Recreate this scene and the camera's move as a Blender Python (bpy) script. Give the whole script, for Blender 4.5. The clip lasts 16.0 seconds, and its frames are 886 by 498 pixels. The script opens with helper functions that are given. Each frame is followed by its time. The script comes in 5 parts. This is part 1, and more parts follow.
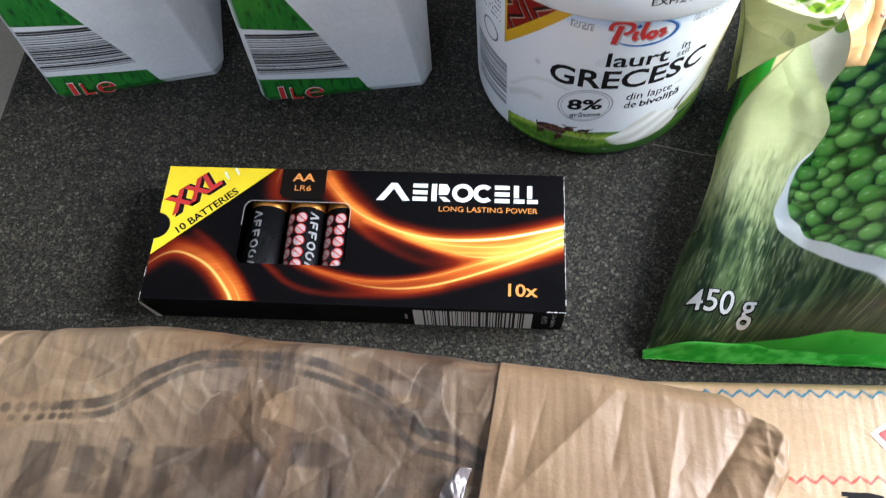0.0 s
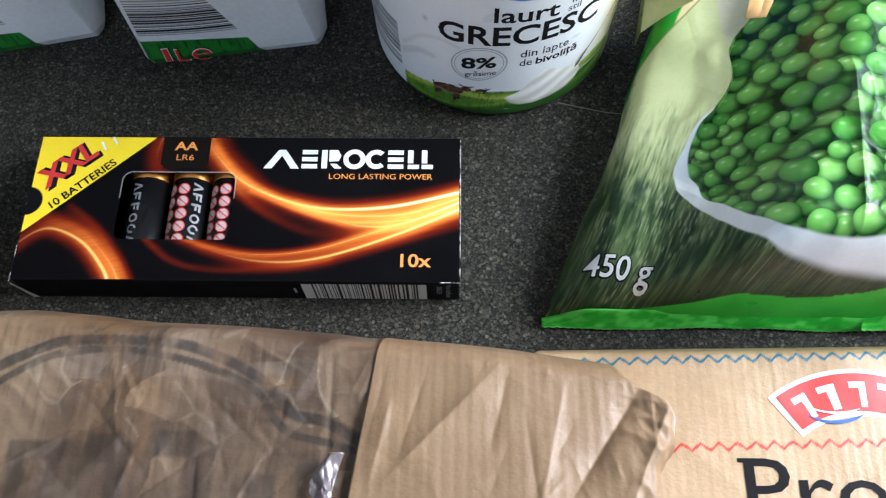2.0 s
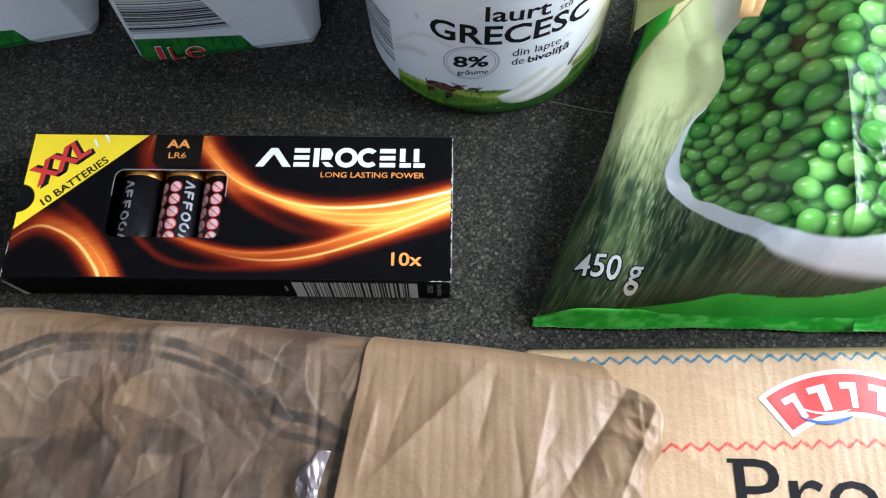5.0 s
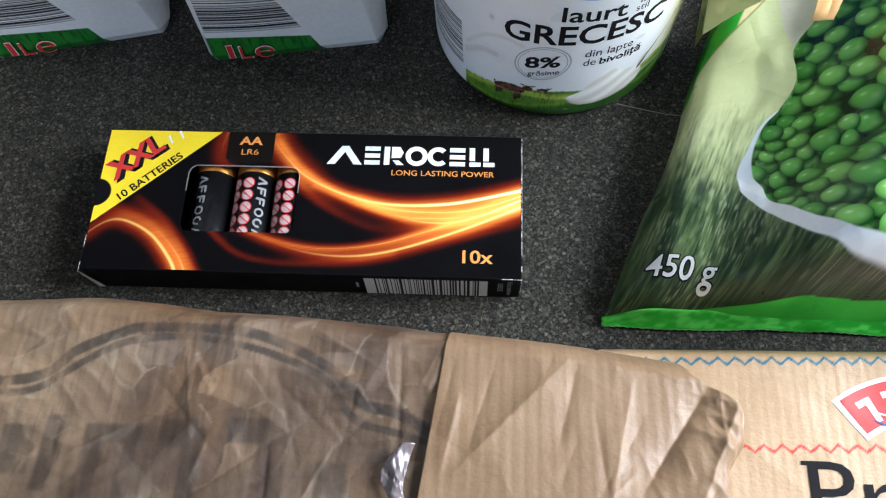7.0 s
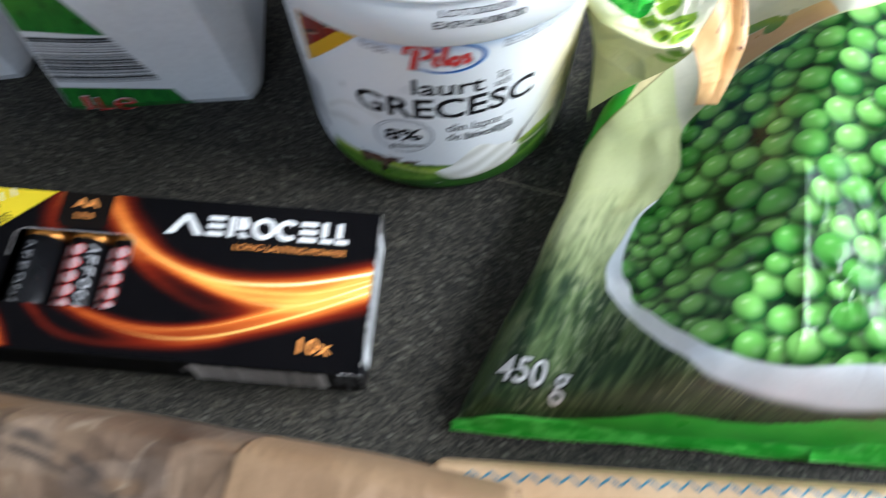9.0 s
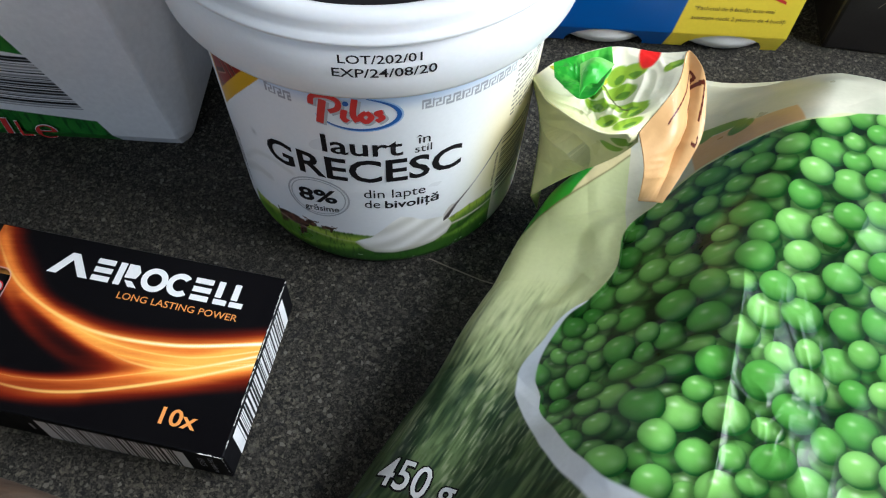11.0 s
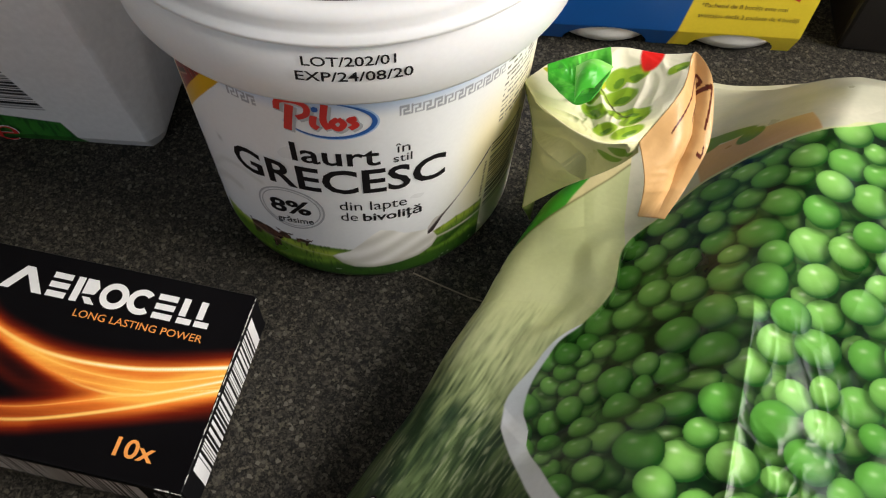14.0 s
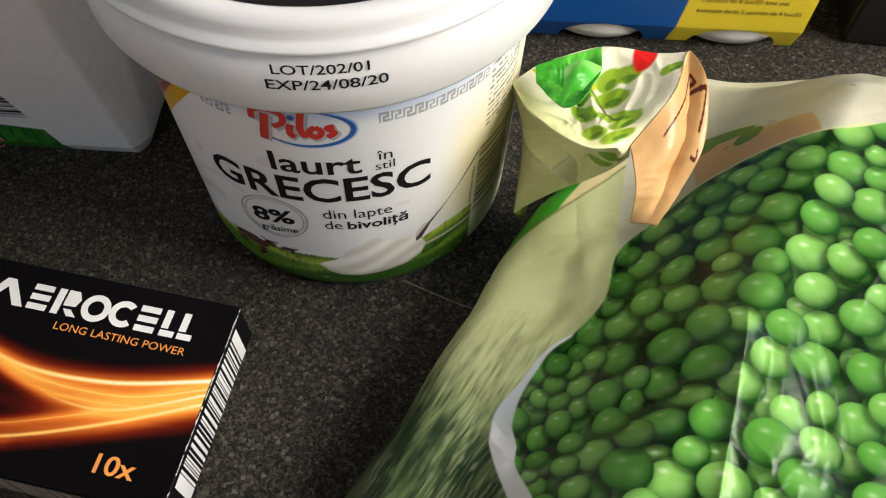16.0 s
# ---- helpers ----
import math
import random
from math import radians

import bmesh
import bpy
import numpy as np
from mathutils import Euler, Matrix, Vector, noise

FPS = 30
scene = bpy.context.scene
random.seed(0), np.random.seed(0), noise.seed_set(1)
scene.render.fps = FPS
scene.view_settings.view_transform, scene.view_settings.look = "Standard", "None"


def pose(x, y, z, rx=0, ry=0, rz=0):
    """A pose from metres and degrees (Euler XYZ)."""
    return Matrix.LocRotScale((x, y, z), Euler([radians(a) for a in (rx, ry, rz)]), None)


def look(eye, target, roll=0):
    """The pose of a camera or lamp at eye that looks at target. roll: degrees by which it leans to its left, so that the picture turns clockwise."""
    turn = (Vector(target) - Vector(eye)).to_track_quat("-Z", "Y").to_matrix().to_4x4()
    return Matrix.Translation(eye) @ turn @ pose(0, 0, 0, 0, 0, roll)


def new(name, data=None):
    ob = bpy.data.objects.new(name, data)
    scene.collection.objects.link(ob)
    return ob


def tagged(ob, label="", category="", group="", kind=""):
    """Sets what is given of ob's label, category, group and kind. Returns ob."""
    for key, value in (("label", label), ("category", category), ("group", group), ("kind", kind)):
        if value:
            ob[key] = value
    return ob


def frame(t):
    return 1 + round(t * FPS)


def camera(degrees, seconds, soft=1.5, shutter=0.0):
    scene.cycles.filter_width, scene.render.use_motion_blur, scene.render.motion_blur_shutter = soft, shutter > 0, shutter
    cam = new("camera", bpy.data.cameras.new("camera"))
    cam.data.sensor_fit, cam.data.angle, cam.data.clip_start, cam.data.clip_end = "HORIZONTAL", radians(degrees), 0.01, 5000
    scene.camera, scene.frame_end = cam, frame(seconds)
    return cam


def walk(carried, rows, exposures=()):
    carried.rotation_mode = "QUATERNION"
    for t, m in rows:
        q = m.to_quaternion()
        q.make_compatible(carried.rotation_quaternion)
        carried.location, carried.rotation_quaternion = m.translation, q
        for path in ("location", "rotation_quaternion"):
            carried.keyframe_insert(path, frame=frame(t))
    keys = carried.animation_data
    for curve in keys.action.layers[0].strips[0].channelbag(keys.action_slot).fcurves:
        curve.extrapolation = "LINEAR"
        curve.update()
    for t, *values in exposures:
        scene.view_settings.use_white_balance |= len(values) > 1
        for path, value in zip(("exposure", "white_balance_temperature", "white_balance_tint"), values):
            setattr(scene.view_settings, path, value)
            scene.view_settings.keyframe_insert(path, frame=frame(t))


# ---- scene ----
cam = camera(57.0, 16.0, soft=1.15, shutter=0.5)
PATH = [
    (0, (0.11986, -0.10521, 0.27255), (0.10368, 0.0283, 0.00438), -4.40),
    (0.5, (0.11733, -0.1056, 0.26434), (0.1044, 0.02487, -0.00549), -4.36),
    (1, (0.11863, -0.10281, 0.26302), (0.11121, 0.02426, -0.00864), -2.59),
    (1.5, (0.13219, -0.10028, 0.26259), (0.12835, 0.02234, -0.01118), -1.30),
    (2, (0.14507, -0.09495, 0.26261), (0.14102, 0.02423, -0.01267), -1.36),
    (2.5, (0.14835, -0.09356, 0.26247), (0.14451, 0.02366, -0.01365), -1.22),
    (3, (0.15048, -0.09288, 0.26235), (0.14616, 0.02319, -0.01426), -1.54),
    (5.5, (0.14767, -0.0965, 0.26239), (0.14183, 0.02436, -0.01213), -1.69),
    (6, (0.13669, -0.09871, 0.26351), (0.12866, 0.02401, -0.01013), -2.28),
    (6.5, (0.13206, -0.09862, 0.26109), (0.12171, 0.02347, -0.01275), -3.09),
    (7, (0.1318, -0.09927, 0.26324), (0.11983, 0.02212, -0.01084), -3.69),
    (7.5, (0.13098, -0.09983, 0.26344), (0.11753, 0.02145, -0.01062), -4.09),
    (8, (0.13149, -0.09998, 0.26409), (0.11783, 0.02147, -0.00989), -3.55),
    (8.5, (0.13135, -0.09948, 0.26237), (0.11905, 0.02372, -0.01089), -2.21),
    (9, (0.1799, -0.06921, 0.24588), (0.16564, 0.06221, -0.02343), -1.42),
    (9.5, (0.20958, -0.05113, 0.21133), (0.18776, 0.10212, -0.04565), 0.00),
    (10, (0.21035, -0.0547, 0.22291), (0.18517, 0.10292, -0.0311), 2.31),
    (12.5, (0.20695, -0.04917, 0.21946), (0.18315, 0.1099, -0.03378), 3.85),
    (13, (0.20739, -0.04581, 0.21797), (0.18455, 0.11301, -0.03551), 4.08),
    (13.5, (0.21266, -0.04278, 0.21308), (0.18782, 0.11551, -0.04055), 3.49),
    (14, (0.21213, -0.03885, 0.20994), (0.18631, 0.11741, -0.04485), 3.32),
    (14.5, (0.21323, -0.03647, 0.20805), (0.18735, 0.11933, -0.04701), 3.29),
    (15, (0.21535, -0.03559, 0.20771), (0.18904, 0.11936, -0.04782), 2.81),
    (15.5, (0.21567, -0.03346, 0.21108), (0.18925, 0.12056, -0.04501), 2.46),
    (16, (0.21706, -0.03117, 0.2071), (0.18732, 0.12188, -0.0492), 1.39),
]
walk(cam, [(t, look(eye, target, roll)) for t, eye, target, roll in PATH],
     exposures=[(0.0, 0.55, 5550, 9), (2.5, 0.33, 5400, 8), (5.5, 0.33, 5400, 8), (8.5, 0.42, 5450, 8), (10.0, -0.10, 5450, 8), (12.5, -0.18, 5800, 10), (13.0, -0.18, 5900, 11), (14.0, -0.40, 6600, 12), (16.0, -0.34, 6650, 12)])

# ---- light ----
world = bpy.data.worlds.new("sky")
scene.world = world
world.use_nodes = True
wn = world.node_tree
sky = wn.nodes.new("ShaderNodeTexSky")
sky.sky_type = "NISHITA"
sky.sun_disc = False
sky.sun_elevation = radians(38)
sky.sun_rotation = radians(60)
wn.nodes["Background"].inputs[1].default_value = 0.12
wn.links.new(sky.outputs[0], wn.nodes["Background"].inputs[0])


def window_light(name, m, width, height, watts, colour):
    lamp = bpy.data.lights.new(name, "AREA")
    lamp.shape, lamp.size, lamp.size_y, lamp.energy, lamp.color = "RECTANGLE", width, height, watts, colour
    ob = new(name, lamp)
    ob.matrix_world = m
    return ob


window_light("window_light", look((1.06, 0.14, 0.62), (0.15, 0.05, 0.0)), 0.55, 0.55, 26.0, (1.0, 0.955, 0.89))
window_light("window_pane_light", look((1.06, 0.75, 0.70), (0.2, 0.05, 0.0)), 0.4, 0.55, 4.5, (0.84, 0.92, 1.0))
# added bluish fill from the south; no lamp or window is known there
window_light("south_fill_light", look((-0.55, -1.66, 0.95), (0.1, 0.0, 0.0)), 0.9, 0.7, 8.0, (0.82, 0.91, 1.0))


# ---- helpers of this scene ----
def lin(r, g, b):
    """Linear colour from 0-255 values."""
    return np.array([(c / 255 / 12.92) if c / 255 < 0.04045 else ((c / 255 + 0.055) / 1.055) ** 2.4 for c in (r, g, b)])


def smooth(a, b, x):
    t = np.clip((x - a) / (b - a), 0, 1)
    return t * t * (3 - 2 * t)


def mix(a, b, f):
    return a * (1 - f[..., None]) + b * f[..., None]


def vnoise(x, y, seed=0):
    """Smooth value noise in 0..1, one cell a unit."""
    xi, yi = np.floor(x).astype(np.int64), np.floor(y).astype(np.int64)
    fx, fy = x - xi, y - yi
    fx, fy = fx * fx * (3 - 2 * fx), fy * fy * (3 - 2 * fy)

    def h(i, j):
        n = (i * 374761393 + j * 668265263 + seed * 974711) & 0x7FFFFFFF
        n = ((n ^ (n >> 13)) * 1274126177) & 0x7FFFFFFF
        return ((n ^ (n >> 16)) & 0xFFFF) / 65535.0

    return (h(xi, yi) * (1 - fx) + h(xi + 1, yi) * fx) * (1 - fy) + (h(xi, yi + 1) * (1 - fx) + h(xi + 1, yi + 1) * fx) * fy


def fnoise(x, y, seed=0, octaves=4):
    s, a, tot = 0, 1.0, 0
    for o in range(octaves):
        s = s + a * vnoise(x * 2**o, y * 2**o, seed + o)
        tot += a
        a *= 0.5
    return s / tot


def crumple(x, y, seed=0):
    """Sharp creases between flat facets, as in stiff paper: about -1..1."""
    wx, wy = x + 1.3 * vnoise(x * 0.7, y * 0.7, seed + 9), y + 1.3 * vnoise(x * 0.7, y * 0.7, seed + 19)
    s, a = 0, 1.0
    for o in range(3):
        s = s + a * (1 - 2 * np.abs(2 * vnoise(wx * 1.9**o, wy * 1.9**o, seed + o) - 1))
        a *= 0.5
    return s / 1.75


def creases(x, y, box, count, seed, longest=0.03, width=0.0035):
    """Straight folds strewn over the area box (x0, x1, y0, y1): sharp ridges and valleys that fade at their ends, about -1..1."""
    r = random.Random(seed)
    z = np.zeros(x.shape)
    for _ in range(count):
        cx, cy, a = r.uniform(box[0], box[1]), r.uniform(box[2], box[3]), r.uniform(0, math.pi)
        c, s, half, w, h = math.cos(a), math.sin(a), r.uniform(0.3, 1) * longest, r.uniform(0.5, 1.4) * width, r.uniform(-1, 1)
        near = (np.abs(x - cx) < 2 * half) & (np.abs(y - cy) < 2 * half)
        along, across = (x[near] - cx) * c + (y[near] - cy) * s, (y[near] - cy) * c - (x[near] - cx) * s
        one_side = np.where(across > 0, np.exp(-across / w), np.exp(across / (w * r.uniform(0.25, 1.2))))
        z[near] += h * one_side * np.clip(1 - (along / half) ** 2, 0, 1)
    return z


def grid_mesh(name, P, C=None, keep=None, wrap=False):
    """A mesh from an (nu, nv, 3) net of places, with the printed colour C as attribute 'art'."""
    nu, nv = P.shape[:2]
    idx = np.arange(nu * nv).reshape(nu, nv)
    if wrap:
        idx = np.vstack([idx, idx[:1]])
    q = np.stack([idx[:-1, :-1], idx[1:, :-1], idx[1:, 1:], idx[:-1, 1:]], -1)
    q = q[keep[: q.shape[0], : q.shape[1]]] if keep is not None else q.reshape(-1, 4)
    me = bpy.data.meshes.new(name)
    me.vertices.add(nu * nv)
    me.vertices.foreach_set("co", P.reshape(-1).astype(np.float32))
    me.loops.add(q.size)
    me.loops.foreach_set("vertex_index", q.reshape(-1).astype(np.int32))
    me.polygons.add(len(q))
    me.polygons.foreach_set("loop_start", (np.arange(len(q)) * 4).astype(np.int32))
    me.polygons.foreach_set("use_smooth", np.ones(len(q), bool))
    me.update(calc_edges=True)
    if C is not None:
        at = me.color_attributes.new("art", "FLOAT_COLOR", "POINT")
        at.data.foreach_set("color", np.concatenate([C.reshape(-1, 3), np.ones((nu * nv, 1))], 1).reshape(-1).astype(np.float32))
    if keep is not None:
        bm = bmesh.new()
        bm.from_mesh(me)
        bmesh.ops.delete(bm, geom=[v for v in bm.verts if not v.link_faces], context="VERTS")
        bm.to_mesh(me)
        bm.free()
    me.validate()
    return me


def part(name, data, material, parent=None, label=""):
    """Links a bmesh or mesh as one object, under a thing where one is given."""
    if isinstance(data, bmesh.types.BMesh):
        me = bpy.data.meshes.new(name)
        data.to_mesh(me)
        data.free()
    else:
        me = data
    ob = new(name, me)
    if material and not me.materials:
        me.materials.append(material)
    if parent:
        ob.parent = parent
    return tagged(ob, label)


def thing(name, m, label, category, group=""):
    ob = new(name)
    ob.matrix_world = m
    ob.empty_display_size = 0.02
    return tagged(ob, label, category, group)


def box_bm(x0, x1, y0, y1, z0, z1, bevel=0.0, segments=2):
    bm = bmesh.new()
    bmesh.ops.create_cube(bm, size=1, matrix=Matrix.Translation(((x0 + x1) / 2, (y0 + y1) / 2, (z0 + z1) / 2)) @ Matrix.Diagonal((x1 - x0, y1 - y0, z1 - z0, 1)))
    if bevel:
        bmesh.ops.bevel(bm, geom=bm.edges[:], offset=bevel, segments=segments, affect="EDGES", profile=0.5)
    return bm


def lathe_bm(profile, n=96, mapping=None):
    """A turned body from (radius, height) pairs."""
    bm = bmesh.new()
    rings = []
    for r, z in profile:
        rings.append([bm.verts.new((r * math.sin(2 * math.pi * i / n), -r * math.cos(2 * math.pi * i / n), z)) for i in range(n)])
    for a, b in zip(rings, rings[1:]):
        for i in range(n):
            f = bm.faces.new((a[i], a[(i + 1) % n], b[(i + 1) % n], b[i]))
            f.smooth = True
    if profile[0][0] > 1e-5:
        bm.faces.new(rings[0][::-1])
    bm.faces.new(rings[-1])
    bmesh.ops.remove_doubles(bm, verts=bm.verts, dist=1e-7)
    return bm


def poly_bm(loops, z=0.0):
    """Flat faces from lists of (x, y)."""
    bm = bmesh.new()
    for pts in loops:
        bm.faces.new([bm.verts.new((x, y, z)) for x, y in pts])
    bmesh.ops.triangulate(bm, faces=bm.faces[:])
    return bm


def bars_bm(bars):
    return poly_bm([[(a, c), (b, c), (b, d), (a, d)] for a, b, c, d in bars])


def text_bm(body, x0, x1, y0, y1, bold=0.0, shear=0.0):
    """Lettering stretched to the box x0..x1, y0..y1."""
    cu = bpy.data.curves.new("lettering", "FONT")
    cu.body, cu.offset, cu.shear, cu.resolution_u = body, bold, shear, 3
    ob = new("lettering_source", cu)
    bpy.context.view_layer.update()
    me = bpy.data.meshes.new_from_object(ob.evaluated_get(bpy.context.evaluated_depsgraph_get()))
    bpy.data.objects.remove(ob)
    bpy.data.curves.remove(cu)
    bm = bmesh.new()
    bm.from_mesh(me)
    bpy.data.meshes.remove(me)
    bmesh.ops.triangulate(bm, faces=bm.faces[:])
    xs, ys = [v.co.x for v in bm.verts], [v.co.y for v in bm.verts]
    ax, bx, ay, by = min(xs), max(xs), min(ys), max(ys)
    for v in bm.verts:
        v.co = (x0 + (v.co.x - ax) / (bx - ax) * (x1 - x0), y0 + (v.co.y - ay) / (by - ay) * (y1 - y0), 0)
    return bm


def bent(bm, to, longest):
    """Bends flat artwork with the function to((x, y)) -> place."""
    for _ in range(4):
        some = [e for e in bm.edges if e.calc_length() > longest]
        if not some:
            break
        bmesh.ops.subdivide_edges(bm, edges=some, cuts=1)
        bmesh.ops.triangulate(bm, faces=bm.faces[:])
    for v in bm.verts:
        v.co = to(v.co.x, v.co.y)
    return bm


def disc(cx, cy, r, n=20, ry=None):
    return [(cx + r * math.cos(2 * math.pi * i / n), cy + (ry or r) * math.sin(2 * math.pi * i / n)) for i in range(n)]


def ring_bm(cx, cy, r0, r1, n=40, a0=0, a1=360, squash=1.0):
    bm = bmesh.new()
    pairs = []
    for i in range(n + 1):
        a = radians(a0 + (a1 - a0) * i / n)
        pairs.append([bm.verts.new((cx + r * math.cos(a), cy + squash * r * math.sin(a), 0)) for r in (r0, r1)])
    for p, q in zip(pairs, pairs[1:]):
        bm.faces.new((p[0], p[1], q[1], q[0]))
    return bm


def merge(*some):
    out = bmesh.new()
    for bm in some:
        me = bpy.data.meshes.new("tmp")
        bm.to_mesh(me)
        bm.free()
        out.from_mesh(me)
        bpy.data.meshes.remove(me)
    return out


# ---- materials ----
def material(name, colour=(0.5, 0.5, 0.5), rough=0.5, metal=0.0, art=False, vary=0.12, grain=900.0, stain=60.0, bump=0.0, bump_scale=700.0, coat=0.0, coat_rough=0.12, spec=0.5, sub=0.0):
    """A painted, printed or moulded surface: its colour varies with fine grain and broad stains, its gloss with wear."""
    m = bpy.data.materials.new(name)
    m.use_nodes = True
    nt = m.node_tree
    n, link = nt.nodes, nt.links.new
    bsdf = n["Principled BSDF"]
    co = n.new("ShaderNodeTexCoord")
    fine, broad = n.new("ShaderNodeTexNoise"), n.new("ShaderNodeTexNoise")
    fine.inputs["Scale"].default_value, broad.inputs["Scale"].default_value = grain, stain
    fine.inputs["Detail"].default_value = broad.inputs["Detail"].default_value = 3
    for t in (fine, broad):
        link(co.outputs["Object"], t.inputs["Vector"])
    both = n.new("ShaderNodeMath")
    both.operation = "ADD"
    link(fine.outputs["Fac"], both.inputs[0])
    link(broad.outputs["Fac"], both.inputs[1])
    level = n.new("ShaderNodeMapRange")
    level.inputs["From Min"].default_value, level.inputs["From Max"].default_value = 0.6, 1.4
    level.inputs["To Min"].default_value, level.inputs["To Max"].default_value = 1 - vary, 1 + vary
    link(both.outputs[0], level.inputs["Value"])
    if art:
        src = n.new("ShaderNodeAttribute")
        src.attribute_name = "art"
        base = src.outputs["Color"]
    else:
        src = n.new("ShaderNodeRGB")
        src.outputs[0].default_value = (*[float(c) for c in colour], 1)
        base = src.outputs[0]
    scale = n.new("ShaderNodeVectorMath")
    scale.operation = "SCALE"
    link(base, scale.inputs[0])
    link(level.outputs[0], scale.inputs["Scale"])
    link(scale.outputs[0], bsdf.inputs["Base Color"])
    gloss = n.new("ShaderNodeMapRange")
    gloss.inputs["From Min"].default_value, gloss.inputs["From Max"].default_value = 0.3, 0.7
    gloss.inputs["To Min"].default_value, gloss.inputs["To Max"].default_value = rough * 0.85, min(1, rough * 1.15)
    link(broad.outputs["Fac"], gloss.inputs["Value"])
    link(gloss.outputs[0], bsdf.inputs["Roughness"])
    bsdf.inputs["Metallic"].default_value = metal
    bsdf.inputs["Specular IOR Level"].default_value = spec
    bsdf.inputs["Coat Weight"].default_value = coat
    bsdf.inputs["Coat Roughness"].default_value = coat_rough
    if sub:
        bsdf.inputs["Subsurface Weight"].default_value = sub
        bsdf.inputs["Subsurface Radius"].default_value = (0.004, 0.003, 0.002)
        bsdf.inputs["Subsurface Scale"].default_value = 1.0
    if bump:
        tex, bp = n.new("ShaderNodeTexNoise"), n.new("ShaderNodeBump")
        tex.inputs["Scale"].default_value, tex.inputs["Detail"].default_value = bump_scale, 4
        link(co.outputs["Object"], tex.inputs["Vector"])
        link(tex.outputs["Fac"], bp.inputs["Height"])
        bp.inputs["Distance"].default_value, bp.inputs["Strength"].default_value = bump, 1.0
        link(bp.outputs[0], bsdf.inputs["Normal"])
    return m


def laminate_material():
    """Dark speckled laminate: grey-brown grains of about a millimetre on near black."""
    m = bpy.data.materials.new("speckled_laminate")
    m.use_nodes = True
    nt = m.node_tree
    n, link = nt.nodes, nt.links.new
    bsdf, co = n["Principled BSDF"], n.new("ShaderNodeTexCoord")

    def noise_ramp(scale, detail, stops, rough=0.6):
        t, r = n.new("ShaderNodeTexNoise"), n.new("ShaderNodeValToRGB")
        t.inputs["Scale"].default_value, t.inputs["Detail"].default_value, t.inputs["Roughness"].default_value = scale, detail, rough
        link(co.outputs["Object"], t.inputs["Vector"])
        link(t.outputs["Fac"], r.inputs[0])
        r.color_ramp.elements[0].position, r.color_ramp.elements[0].color = stops[0][0], (*stops[0][1], 1)
        r.color_ramp.elements[1].position, r.color_ramp.elements[1].color = stops[-1][0], (*stops[-1][1], 1)
        for p, c in stops[1:-1]:
            r.color_ramp.elements.new(p).color = (*c, 1)
        return r, t

    def grains(scale, stops):
        t, sep, r = n.new("ShaderNodeTexVoronoi"), n.new("ShaderNodeSeparateColor"), n.new("ShaderNodeValToRGB")
        t.inputs["Scale"].default_value = scale
        link(co.outputs["Object"], t.inputs["Vector"])
        link(t.outputs["Color"], sep.inputs[0])
        link(sep.outputs[0], r.inputs[0])
        r.color_ramp.elements[0].position, r.color_ramp.elements[0].color = stops[0][0], (*stops[0][1], 1)
        r.color_ramp.elements[1].position, r.color_ramp.elements[1].color = stops[-1][0], (*stops[-1][1], 1)
        for p, c in stops[1:-1]:
            r.color_ramp.elements.new(p).color = (*c, 1)
        return r

    coarse = grains(1150, [(0.0, (0.005, 0.005, 0.005)), (0.45, (0.017, 0.0163, 0.0145)), (0.8, (0.050, 0.046, 0.037)), (1.0, (0.135, 0.122, 0.092))])
    small = grains(2300, [(0.0, (0.004, 0.004, 0.004)), (0.5, (0.023, 0.0215, 0.0185)), (1.0, (0.098, 0.090, 0.072))])
    flecks = grains(1050, [(0.95, (0, 0, 0)), (0.99, (1, 1, 1))])
    dark, _ = noise_ramp(260, 2, [(0.30, (1, 1, 1)), (0.46, (0, 0, 0))])
    broad, bt = noise_ramp(11, 3, [(0.35, (0.8, 0.8, 0.8)), (0.65, (1.15, 1.14, 1.1))])

    def blend(fac, a, b, how="MIX"):
        x = n.new("ShaderNodeMix")
        x.data_type, x.blend_type = "RGBA", how
        if hasattr(fac, "is_linked"):
            link(fac, x.inputs[0])
        else:
            x.inputs[0].default_value = fac
        for src, k in ((a, 6), (b, 7)):
            if isinstance(src, tuple):
                x.inputs[k].default_value = (*src, 1)
            else:
                link(src, x.inputs[k])
        return x.outputs[2]

    c = blend(0.5, coarse.outputs[0], small.outputs[0])
    c = blend(flecks.outputs[0], c, (0.12, 0.113, 0.095))
    half = n.new("ShaderNodeMath")
    half.operation = "MULTIPLY"
    link(dark.outputs[0], half.inputs[0])
    half.inputs[1].default_value = 0.6
    c = blend(half.outputs[0], c, (0.008, 0.008, 0.010))
    c = blend(1.0, c, broad.outputs[0], "MULTIPLY")
    link(c, bsdf.inputs["Base Color"])
    mr = n.new("ShaderNodeMapRange")
    mr.inputs["To Min"].default_value, mr.inputs["To Max"].default_value = 0.50, 0.65
    bsdf.inputs["Specular IOR Level"].default_value = 0.14
    link(bt.outputs["Fac"], mr.inputs["Value"])
    link(mr.outputs[0], bsdf.inputs["Roughness"])
    bp, t = n.new("ShaderNodeBump"), n.new("ShaderNodeTexNoise")
    t.inputs["Scale"].default_value = 900
    link(co.outputs["Object"], t.inputs["Vector"])
    link(t.outputs["Fac"], bp.inputs["Height"])
    bp.inputs["Distance"].default_value = 0.00006
    link(bp.outputs[0], bsdf.inputs["Normal"])
    return m


